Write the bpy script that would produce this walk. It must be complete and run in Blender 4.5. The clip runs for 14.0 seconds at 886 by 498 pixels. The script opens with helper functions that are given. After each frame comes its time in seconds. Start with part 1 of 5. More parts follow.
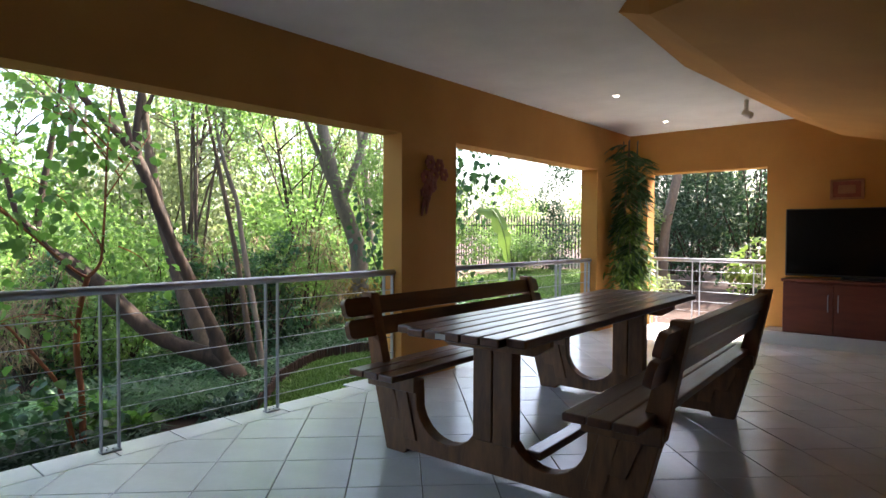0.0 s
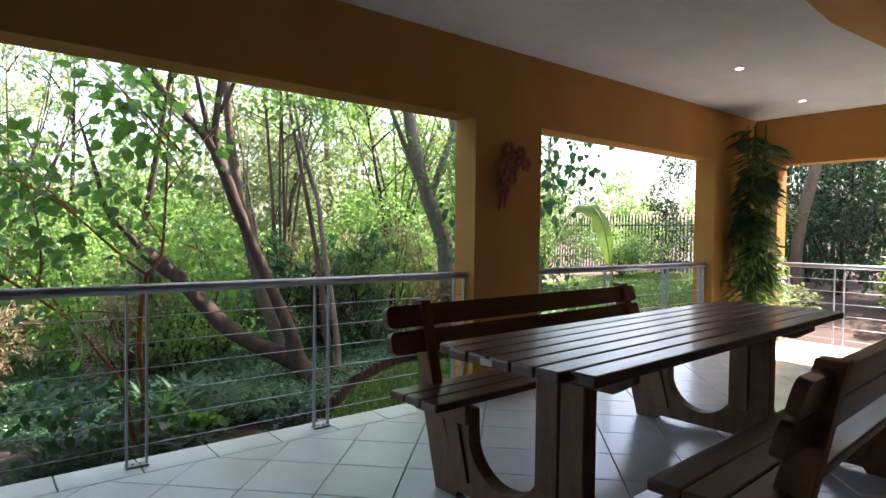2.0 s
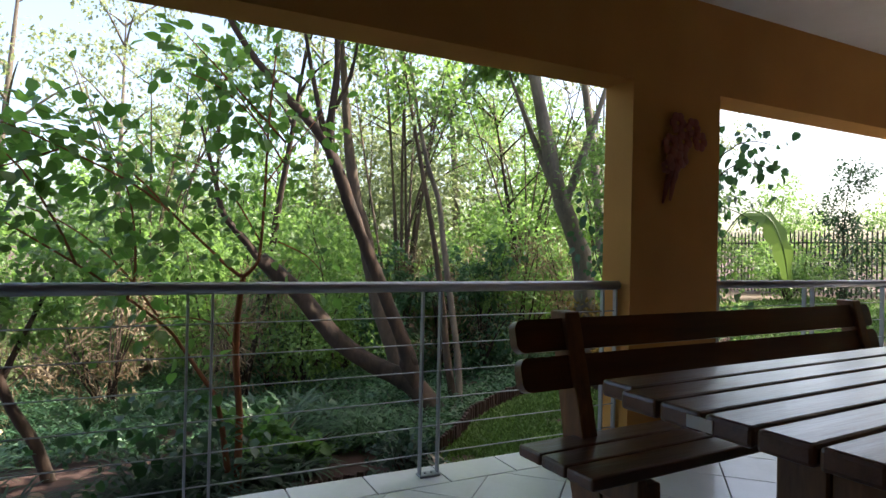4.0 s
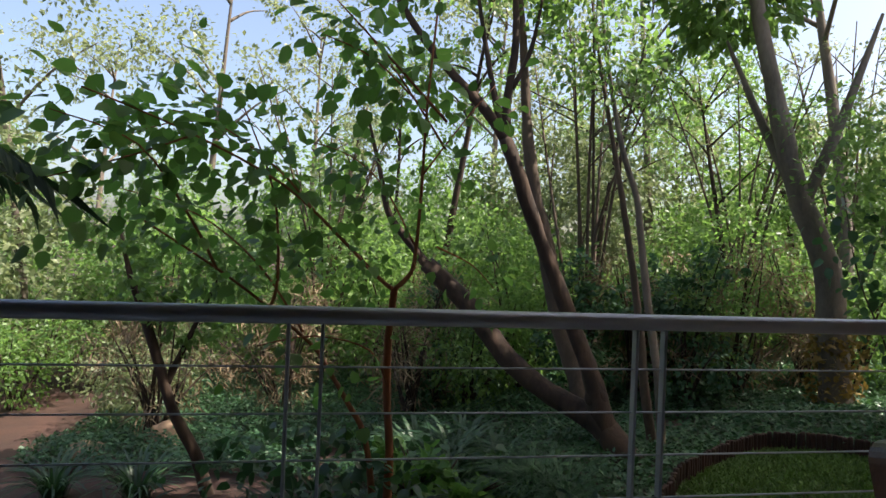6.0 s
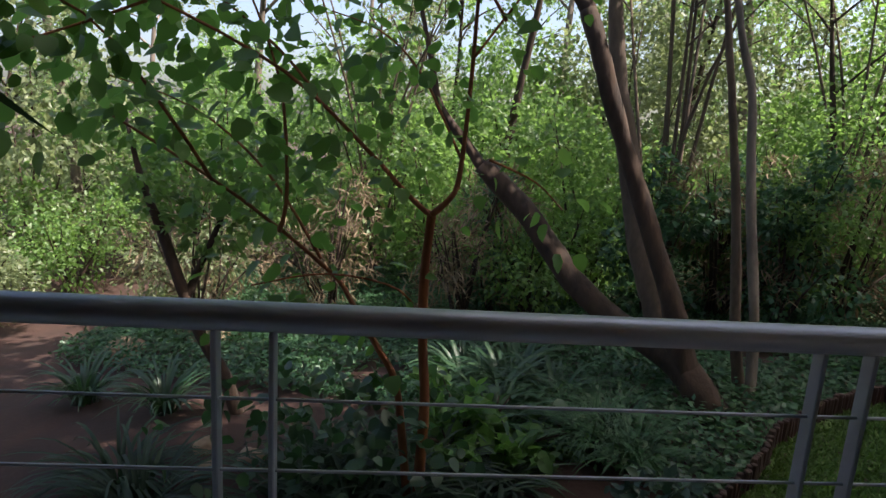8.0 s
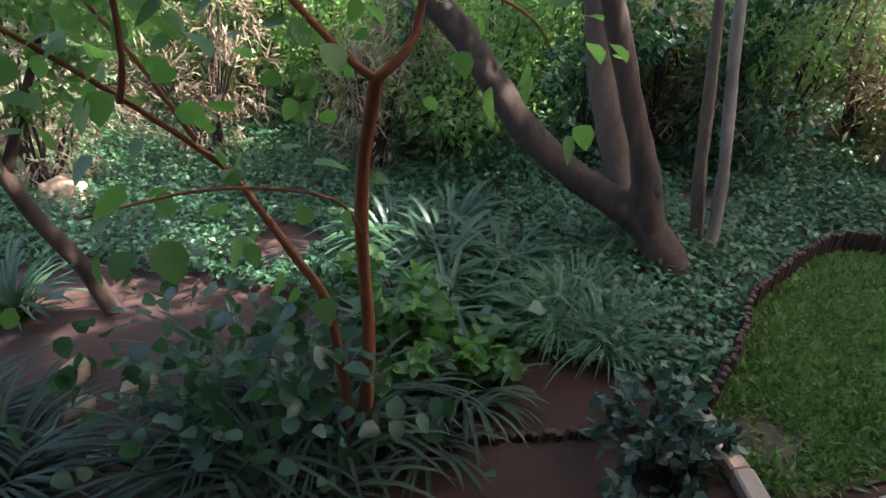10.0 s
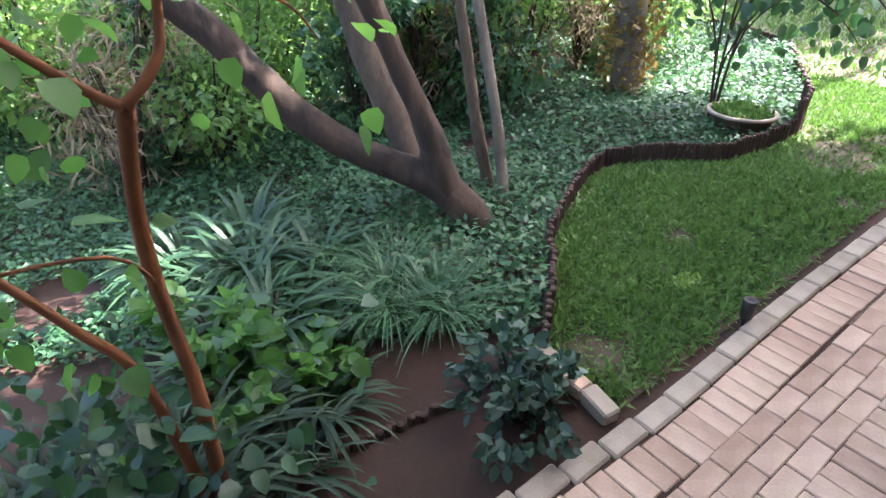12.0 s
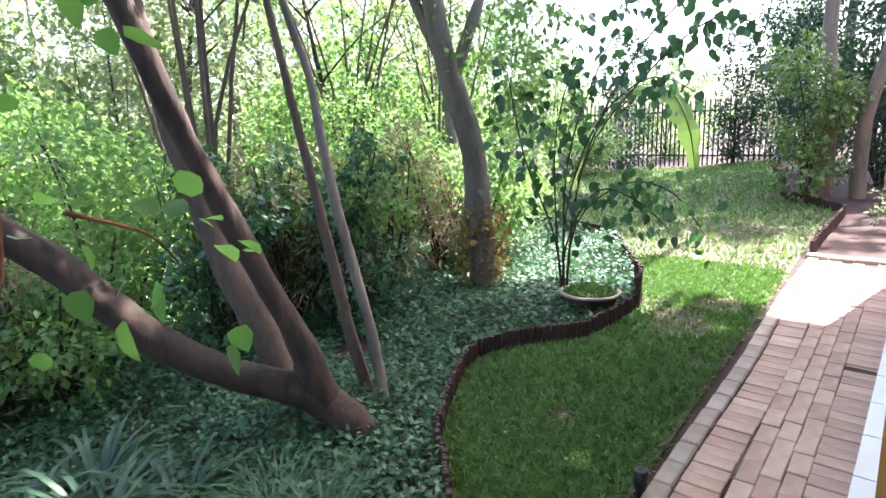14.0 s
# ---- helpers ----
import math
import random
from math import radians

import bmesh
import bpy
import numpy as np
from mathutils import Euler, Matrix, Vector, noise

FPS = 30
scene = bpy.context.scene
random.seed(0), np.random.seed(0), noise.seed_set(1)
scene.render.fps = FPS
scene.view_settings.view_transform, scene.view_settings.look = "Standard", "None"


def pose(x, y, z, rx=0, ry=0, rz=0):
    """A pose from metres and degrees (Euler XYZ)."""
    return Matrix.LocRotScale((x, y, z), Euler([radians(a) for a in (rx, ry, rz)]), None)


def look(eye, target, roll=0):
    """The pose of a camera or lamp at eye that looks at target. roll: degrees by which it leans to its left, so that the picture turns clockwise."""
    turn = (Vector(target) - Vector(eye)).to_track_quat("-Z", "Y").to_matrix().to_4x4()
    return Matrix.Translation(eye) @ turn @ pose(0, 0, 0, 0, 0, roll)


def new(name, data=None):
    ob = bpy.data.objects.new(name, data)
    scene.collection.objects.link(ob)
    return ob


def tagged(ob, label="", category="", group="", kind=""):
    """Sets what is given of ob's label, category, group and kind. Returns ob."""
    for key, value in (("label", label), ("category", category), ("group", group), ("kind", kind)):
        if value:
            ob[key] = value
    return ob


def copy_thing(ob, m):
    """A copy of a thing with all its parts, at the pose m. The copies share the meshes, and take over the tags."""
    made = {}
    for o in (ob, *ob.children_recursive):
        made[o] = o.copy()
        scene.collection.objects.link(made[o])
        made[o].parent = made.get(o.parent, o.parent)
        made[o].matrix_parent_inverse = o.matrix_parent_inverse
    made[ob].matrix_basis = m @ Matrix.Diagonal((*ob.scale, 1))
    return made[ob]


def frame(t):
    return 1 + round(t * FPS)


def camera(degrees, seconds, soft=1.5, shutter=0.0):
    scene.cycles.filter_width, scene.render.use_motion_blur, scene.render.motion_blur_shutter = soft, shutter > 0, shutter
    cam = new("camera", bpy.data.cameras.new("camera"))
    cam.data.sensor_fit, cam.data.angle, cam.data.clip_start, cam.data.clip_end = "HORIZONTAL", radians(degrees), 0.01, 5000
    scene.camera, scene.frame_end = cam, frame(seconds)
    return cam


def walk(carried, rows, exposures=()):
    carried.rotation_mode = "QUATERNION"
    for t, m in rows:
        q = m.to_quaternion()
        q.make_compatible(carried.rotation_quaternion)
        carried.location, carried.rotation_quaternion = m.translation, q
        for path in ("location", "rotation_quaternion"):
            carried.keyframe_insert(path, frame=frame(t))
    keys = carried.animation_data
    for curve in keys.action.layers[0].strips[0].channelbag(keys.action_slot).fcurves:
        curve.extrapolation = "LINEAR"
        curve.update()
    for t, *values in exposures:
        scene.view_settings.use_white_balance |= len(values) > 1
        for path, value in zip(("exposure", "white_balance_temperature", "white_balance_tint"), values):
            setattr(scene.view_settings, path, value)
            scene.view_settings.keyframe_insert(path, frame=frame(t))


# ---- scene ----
cam = camera(73.5, 14.0)
PATH = [
    (0, (3.819, 0.272, 1.312), (2.509, 1.782, 1.264), 0.3),
    (0.5, (3.774, 0.411, 1.306), (2.41, 1.872, 1.258), 0.4),
    (1, (3.703, 0.581, 1.295), (2.273, 1.978, 1.248), 0.5),
    (1.5, (3.634, 0.74, 1.303), (2.142, 2.071, 1.253), 0.7),
    (2, (3.55, 0.916, 1.298), (1.991, 2.168, 1.246), 0.8),
    (2.2, (3.504, 0.98, 1.292), (1.921, 2.202, 1.242), 0.9),
    (4.3, (2.608, 1.497, 1.146), (0.781, 2.31, 1.162), 1.2),
    (4.5, (2.499, 1.541, 1.147), (0.649, 2.3, 1.164), 1.2),
    (5, (2.276, 1.623, 1.155), (0.374, 2.239, 1.166), 1.7),
    (5.5, (2.08, 1.689, 1.162), (0.132, 2.146, 1.17), 2.1),
    (6, (1.822, 1.746, 1.184), (-0.152, 2.066, 1.188), 2.3),
    (6.5, (1.594, 1.801, 1.213), (-0.393, 2.03, 1.211), 2.4),
    (7, (1.394, 1.865, 1.256), (-0.598, 2.029, 1.184), 2.7),
    (7.5, (1.179, 1.886, 1.276), (-0.802, 2.019, 1.036), 3.0),
    (7.7, (1.118, 1.912, 1.306), (-0.855, 2.036, 1.002), 3.3),
    (9.8, (0.119, 1.799, 1.324), (-1.599, 2.227, 0.395), 5.55),
    (10, (0.052, 1.799, 1.330), (-1.634, 2.274, 0.365), 5.23),
    (10.5, (-0.063, 1.799, 1.340), (-1.654, 2.436, 0.310), 4.14),
    (11, (-0.101, 1.799, 1.344), (-1.604, 2.615, 0.307), 2.40),
    (11.5, (-0.101, 1.799, 1.344), (-1.552, 2.719, 0.320), 1.63),
    (12, (-0.101, 1.799, 1.344), (-1.468, 2.851, 0.332), 0.65),
    (12.5, (-0.101, 1.799, 1.344), (-1.399, 3.012, 0.426), -0.39),
    (13, (-0.101, 1.799, 1.344), (-1.381, 3.149, 0.610), -1.22),
    (13.5, (-0.101, 1.799, 1.344), (-1.371, 3.241, 0.789), -1.57),
    (14, (-0.101, 1.799, 1.344), (-1.352, 3.310, 0.956), -1.72),
]
walk(cam, [(t, look(e, g, r)) for t, e, g, r in PATH],
     [(0, 2.88, 6600, 15), (2, 2.62, 6600, 15), (4.5, 1.8, 6700, 13), (6.5, 1.2, 6700, 13), (7.5, 1.2, 6650, 15), (10, 2.5, 6100, 19), (11, 3.05, 6100, 19), (12.5, 3.5, 5900, 18), (14, 3.0, 5900, 17)])

# ---------------- light ----------------
SUN_AZ, SUN_EL = radians(14), radians(57)     # azimuth from +y towards +x
sun_dir = Vector((math.sin(SUN_AZ) * math.cos(SUN_EL), math.cos(SUN_AZ) * math.cos(SUN_EL), math.sin(SUN_EL)))
world = bpy.data.worlds.new("sky")
scene.world = world
world.use_nodes = True
wn = world.node_tree.nodes
sky = wn.new("ShaderNodeTexSky")
sky.sky_type, sky.sun_disc = "NISHITA", False
sky.sun_elevation, sky.sun_rotation, sky.dust_density = SUN_EL, SUN_AZ, 4.0
wn["Background"].inputs["Strength"].default_value = 0.13
world.node_tree.links.new(sky.outputs["Color"], wn["Background"].inputs["Color"])
sun_data = bpy.data.lights.new("sun", "SUN")
sun_data.energy, sun_data.angle, sun_data.color = 5.0, radians(0.5), (1.0, 0.94, 0.84)
sun_ob = new("sun", sun_data)
sun_ob.matrix_world = look(sun_dir * 50, (0, 0, 0))

# ---------------- materials ----------------
def node_mat(name):
    m = bpy.data.materials.new(name)
    m.use_nodes = True
    nt = m.node_tree
    return m, nt, nt.nodes["Principled BSDF"]


def surface(name, dark, light, scale=6.0, rough=0.6, bump=0.15, fine=60.0, metal=0.0, coat=0.0, stretch=(1, 1, 1),
            rand=0.0, island=False, rough_var=0.1, detail=6.0):
    """Two-scale noise colour with grain relief; rand varies each object or island."""
    m, nt, p = node_mat(name)
    n, l = nt.nodes, nt.links
    tc = n.new("ShaderNodeTexCoord")
    mp = n.new("ShaderNodeMapping")
    mp.inputs["Scale"].default_value = stretch
    l.new(tc.outputs["Object"], mp.inputs["Vector"])
    n1, n2 = n.new("ShaderNodeTexNoise"), n.new("ShaderNodeTexNoise")
    for nn, sc, de in ((n1, scale, detail), (n2, fine, 4.0)):
        nn.inputs["Scale"].default_value, nn.inputs["Detail"].default_value = sc, de
        l.new(mp.outputs["Vector"], nn.inputs["Vector"])
    add = n.new("ShaderNodeMath")
    add.operation = "MULTIPLY_ADD"
    add.inputs[1].default_value = 0.45
    l.new(n2.outputs["Fac"], add.inputs[0])
    sc2 = n.new("ShaderNodeMath")
    sc2.operation = "MULTIPLY_ADD"
    sc2.inputs[1].default_value, sc2.inputs[2].default_value = 1.5, -0.48
    l.new(n1.outputs["Fac"], sc2.inputs[0])
    l.new(sc2.outputs[0], add.inputs[2])
    fac = add.outputs[0]
    if rand:
        src = n.new("ShaderNodeNewGeometry").outputs["Random Per Island"] if island else n.new("ShaderNodeObjectInfo").outputs["Random"]
        r = n.new("ShaderNodeMath")
        r.operation = "MULTIPLY_ADD"
        r.inputs[1].default_value = rand
        l.new(src, r.inputs[0])
        l.new(fac, r.inputs[2])
        r2 = n.new("ShaderNodeMath")
        r2.operation = "SUBTRACT"
        r2.inputs[1].default_value = rand / 2
        l.new(r.outputs[0], r2.inputs[0])
        fac = r2.outputs[0]
    ramp = n.new("ShaderNodeValToRGB")
    ramp.color_ramp.elements[0].position, ramp.color_ramp.elements[1].position = 0.1, 0.9
    ramp.color_ramp.elements[0].color, ramp.color_ramp.elements[1].color = (*dark, 1), (*light, 1)
    l.new(fac, ramp.inputs["Fac"])
    l.new(ramp.outputs["Color"], p.inputs["Base Color"])
    rr = n.new("ShaderNodeMapRange")
    rr.inputs["To Min"].default_value, rr.inputs["To Max"].default_value = max(0.03, rough - rough_var), min(1, rough + rough_var)
    l.new(n1.outputs["Fac"], rr.inputs["Value"])
    l.new(rr.outputs["Result"], p.inputs["Roughness"])
    p.inputs["Metallic"].default_value = metal
    p.inputs["Coat Weight"].default_value = coat
    p.inputs["Coat Roughness"].default_value = 0.125
    if bump:
        b = n.new("ShaderNodeBump")
        b.inputs["Strength"].default_value, b.inputs["Distance"].default_value = bump, 0.01
        l.new(add.outputs[0], b.inputs["Height"])
        l.new(b.outputs["Normal"], p.inputs["Normal"])
    return m


def leaf_mat(name, dark, light, through_light, rough=0.45, trans=0.45):
    m, nt, p = node_mat(name)
    n, l = nt.nodes, nt.links
    rnd = n.new("ShaderNodeNewGeometry").outputs["Random Per Island"]
    ramp = n.new("ShaderNodeValToRGB")
    ramp.color_ramp.elements[0].color, ramp.color_ramp.elements[1].color = (*dark, 1), (*light, 1)
    l.new(rnd, ramp.inputs["Fac"])
    l.new(ramp.outputs["Color"], p.inputs["Base Color"])
    p.inputs["Roughness"].default_value = rough
    tr = n.new("ShaderNodeBsdfTranslucent")
    hs = n.new("ShaderNodeMixRGB")
    hs.blend_type = "MULTIPLY"
    hs.inputs["Fac"].default_value = 1.0
    hs.inputs["Color1"].default_value = (*through_light, 1)
    r2 = n.new("ShaderNodeMapRange")
    r2.inputs["To Min"].default_value, r2.inputs["To Max"].default_value = 0.6, 1.0
    l.new(rnd, r2.inputs["Value"])
    l.new(r2.outputs["Result"], hs.inputs["Color2"])
    l.new(hs.outputs["Color"], tr.inputs["Color"])
    mix = n.new("ShaderNodeMixShader")
    mix.inputs["Fac"].default_value = trans
    l.new(p.outputs["BSDF"], mix.inputs[1])
    l.new(tr.outputs["BSDF"], mix.inputs[2])
    l.new(mix.outputs["Shader"], n["Material Output"].inputs["Surface"])
    return m


OCHRE = surface("ochre_plaster", (0.44, 0.205, 0.045), (0.54, 0.27, 0.07), 2.0, 0.85, 0.25, 90)
CEIL = surface("white_ceiling", (0.62, 0.60, 0.57), (0.72, 0.70, 0.67), 3.0, 0.9, 0.1, 120)
TILE = surface("white_tile", (0.60, 0.61, 0.63), (0.72, 0.73, 0.75), 3.0, 0.22, 0.03, 30, rand=0.25, rough_var=0.06)
GROUT = surface("grey_grout", (0.10, 0.10, 0.10), (0.18, 0.17, 0.16), 20, 0.95, 0.2, 90)
STEEL = surface("grey_steel", (0.30, 0.32, 0.36), (0.38, 0.40, 0.45), 8, 0.42, 0.03, 120, metal=0.5)
WOOD = surface("stained_wood", (0.050, 0.016, 0.006), (0.125, 0.043, 0.014), 4.0, 0.33, 0.2, 26, coat=0.35, stretch=(6, 0.5, 6), rand=0.25)
WOODX = surface("stained_wood_end", (0.085, 0.033, 0.011), (0.25, 0.108, 0.036), 5.0, 0.5, 0.3, 26, coat=0.15, stretch=(4, 4, 0.7), rand=0.35)
AGEDPOT = surface("aged_pot", (0.045, 0.026, 0.018), (0.13, 0.08, 0.052), 7, 0.85, 0.3)
CABWOOD = surface("mahogany", (0.10, 0.020, 0.010), (0.17, 0.040, 0.018), 3.0, 0.35, 0.05, 30, coat=0.3, stretch=(1, 1, 5))
BLACK = surface("black_plastic", (0.010, 0.010, 0.011), (0.016, 0.016, 0.017), 5, 0.5, 0.02)
SCREEN = surface("dark_screen", (0.004, 0.004, 0.005), (0.006, 0.006, 0.007), 2, 0.12, 0.0)
TERRA = surface("terracotta", (0.24, 0.10, 0.05), (0.38, 0.17, 0.09), 5, 0.8, 0.2)
RUST = surface("rusty_metal", (0.17, 0.040, 0.026), (0.32, 0.085, 0.045), 9, 0.6, 0.2)
BRICK = surface("clay_paver", (0.35, 0.215, 0.16), (0.57, 0.40, 0.31), 5, 0.85, 0.35, 70, rand=0.6)
KERB = surface("kerb_brick", (0.26, 0.20, 0.16), (0.42, 0.34, 0.28), 6, 0.9, 0.35, 70, rand=0.4)
JOINT = surface("joint_sand", (0.075, 0.050, 0.038), (0.20, 0.14, 0.105), 9, 0.95, 0.5, 60)
SOIL = surface("red_soil", (0.020, 0.009, 0.006), (0.060, 0.026, 0.017), 2.6, 0.95, 0.8, 30)
ROCK = surface("pale_rock", (0.18, 0.11, 0.07), (0.38, 0.27, 0.18), 4, 0.9, 0.5, 30)
LOG = surface("edging_log", (0.026, 0.013, 0.009), (0.075, 0.038, 0.026), 8, 0.9, 0.5, 50, rand=0.3, stretch=(1, 1, 0.3))
BARK = surface("dark_bark", (0.011, 0.007, 0.005), (0.078, 0.047, 0.030), 9, 0.95, 1.0, 32, stretch=(1, 1, 0.35))
BARKG = surface("grey_bark", (0.085, 0.068, 0.052), (0.22, 0.18, 0.14), 5, 0.95, 0.7, 40, stretch=(1, 1, 0.35))
BARKM = surface("brown_bark", (0.040, 0.028, 0.019), (0.150, 0.105, 0.072), 5, 0.95, 0.7, 40, stretch=(1, 1, 0.35))
BARKO = surface("orange_stem", (0.10, 0.032, 0.012), (0.28, 0.10, 0.035), 6, 0.8, 0.4, 40, stretch=(1, 1, 0.4))
FENCE = surface("black_fence", (0.012, 0.012, 0.012), (0.025, 0.024, 0.022), 8, 0.6, 0.1)
L_BIG = leaf_mat("broad_leaf", (0.035, 0.095, 0.026), (0.080, 0.175, 0.045), (0.24, 0.50, 0.09))
L_WOOD = leaf_mat("wood_leaf", (0.042, 0.100, 0.028), (0.130, 0.220, 0.058), (0.31, 0.54, 0.12), trans=0.45)
L_PALE = leaf_mat("pale_leaf", (0.085, 0.125, 0.058), (0.19, 0.22, 0.11), (0.40, 0.48, 0.20), trans=0.4)
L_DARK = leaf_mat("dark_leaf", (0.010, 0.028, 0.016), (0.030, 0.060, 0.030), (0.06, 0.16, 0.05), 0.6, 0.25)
L_BLUE = leaf_mat("blue_green_leaf", (0.020, 0.050, 0.036), (0.060, 0.105, 0.075), (0.06, 0.16, 0.07), trans=0.2)
L_COVER = leaf_mat("cover_leaf", (0.020, 0.070, 0.030), (0.066, 0.152, 0.066), (0.10, 0.24, 0.06), trans=0.25)
L_STRAP = leaf_mat("strap_leaf", (0.016, 0.052, 0.024), (0.052, 0.105, 0.048), (0.10, 0.24, 0.06), 0.38, 0.25)
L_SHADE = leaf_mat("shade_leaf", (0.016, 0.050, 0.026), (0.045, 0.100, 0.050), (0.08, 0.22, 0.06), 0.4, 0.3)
L_GRASS = leaf_mat("lawn_blade", (0.055, 0.120, 0.026), (0.155, 0.245, 0.066), (0.16, 0.34, 0.04), 0.6, 0.3)
L_PALM = leaf_mat("palm_leaf", (0.05, 0.10, 0.02), (0.13, 0.20, 0.05), (0.25, 0.40, 0.08), 0.4, 0.35)
L_STRAW = leaf_mat("straw_leaf", (0.10, 0.070, 0.040), (0.30, 0.22, 0.13), (0.35, 0.26, 0.14), 0.7, 0.25)
L_DRY = leaf_mat("dry_leaf", (0.12, 0.075, 0.02), (0.30, 0.20, 0.05), (0.4, 0.28, 0.06), 0.6, 0.3)

# ---------------- mesh helpers ----------------
def finish(name, me, mat, parent=None, label=""):
    ob = new(name, me)
    if mat:
        me.materials.append(mat)
    if parent:
        ob.parent = parent
    if label:
        ob["label"] = label
    return ob


def part(name, bm, mat, parent=None, label="", smooth=False):
    me = bpy.data.meshes.new(name)
    bm.to_mesh(me)
    bm.free()
    if smooth:
        me.polygons.foreach_set("use_smooth", [True] * len(me.polygons))
    return finish(name, me, mat, parent, label)


def thing(name, at, label, category, group="", kind=""):
    ob = new(name)
    ob.matrix_basis = Matrix.Translation(at)
    ob.empty_display_size = 0.1
    return tagged(ob, label, category, group, kind)


def box(lo, hi, bevel=0.0, seg=1, bm=None):
    bm = bm or bmesh.new()
    r = bmesh.ops.create_cube(bm, size=1.0)
    for v in r["verts"]:
        v.co = Vector([(a + b) / 2 + c * (b - a) for a, b, c in zip(lo, hi, v.co)])
    if bevel:
        bmesh.ops.bevel(bm, geom=bm.edges[:], offset=bevel, segments=seg, affect="EDGES", profile=0.5)
    return bm


def prism(outline, y0, y1, axis="y", bevel=0.0):
    """Extrude a 2D outline along an axis."""
    bm = bmesh.new()
    put = {"y": lambda a, b, c: (a, c, b), "x": lambda a, b, c: (c, a, b), "z": lambda a, b, c: (a, b, c)}[axis]
    va = [bm.verts.new(put(a, b, y0)) for a, b in outline]
    vb = [bm.verts.new(put(a, b, y1)) for a, b in outline]
    bm.faces.new(va)
    bm.faces.new(vb[::-1])
    n = len(va)
    for i in range(n):
        bm.faces.new((va[i], vb[i], vb[(i + 1) % n], va[(i + 1) % n]))
    bmesh.ops.recalc_face_normals(bm, faces=bm.faces)
    if bevel:
        bmesh.ops.bevel(bm, geom=bm.edges[:], offset=bevel, segments=1, affect="EDGES")
    return bm


def tube(points, radii, sides=10, bm=None, rough=0.0, rng=None):
    """A tapered, bent tube through the points."""
    bm = bm or bmesh.new()
    pts = [Vector(p) for p in points]
    fine, fr = [], []
    for i in range(len(pts) - 1):
        p0, p1, p2, p3 = pts[max(i - 1, 0)], pts[i], pts[i + 1], pts[min(i + 2, len(pts) - 1)]
        steps = 1 if len(pts) == 2 else 4
        for k in range(steps):
            t = k / steps
            fine.append(0.5 * ((2 * p1) + (p2 - p0) * t + (2 * p0 - 5 * p1 + 4 * p2 - p3) * t * t + (3 * p1 - p0 - 3 * p2 + p3) * t ** 3))
            fr.append(radii[i] * (1 - t) + radii[i + 1] * t)
    fine.append(pts[-1])
    fr.append(radii[-1])
    rings = []
    ref = Vector((0.3, 0.5, 0.81))
    for i, (p, r) in enumerate(zip(fine, fr)):
        d = (fine[min(i + 1, len(fine) - 1)] - fine[max(i - 1, 0)]).normalized()
        a = d.cross(ref)
        if a.length < 0.05:
            a = d.cross(Vector((1, 0, 0)))
        a.normalize()
        b = d.cross(a)
        ring = []
        for k in range(sides):
            w = 2 * math.pi * k / sides
            rr = r * (1 + rough * (noise.noise(p * 5 + Vector((math.cos(w), math.sin(w), 0)) * 1.5)))
            ring.append(bm.verts.new(p + (a * math.cos(w) + b * math.sin(w)) * rr))
        rings.append(ring)
    for r0, r1 in zip(rings, rings[1:]):
        for k in range(sides):
            bm.faces.new((r0[k], r0[(k + 1) % sides], r1[(k + 1) % sides], r1[k]))
    bm.faces.new(rings[0][::-1])
    bm.faces.new(rings[-1])
    return bm


def lathe(profile, sides=28, bm=None):
    bm = bm or bmesh.new()
    rings = []
    for r, z in profile:
        rings.append([bm.verts.new((r * math.cos(2 * math.pi * k / sides), r * math.sin(2 * math.pi * k / sides), z)) for k in range(sides)])
    for a, b in zip(rings, rings[1:]):
        for k in range(sides):
            bm.faces.new((a[k], a[(k + 1) % sides], b[(k + 1) % sides], b[k]))
    bm.faces.new(rings[0][::-1])
    bm.faces.new(rings[-1])
    return bm


LEAF_SHAPES = {
    # outline half-widths along the leaf, as (along, half width)
    "oval": ((0.0, 0.0), (0.35, 0.30), (0.75, 0.22), (1.0, 0.0)),
    "heart": ((0.0, 0.0), (0.12, 0.34), (0.5, 0.40), (0.8, 0.22), (1.0, 0.0)),
    "long": ((0.0, 0.0), (0.4, 0.14), (1.0, 0.0)),
    "rhomb": ((0.0, 0.0), (0.45, 0.28), (1.0, 0.0)),
    "needle": ((0.0, 0.0), (0.4, 0.055), (1.0, 0.0)),
}


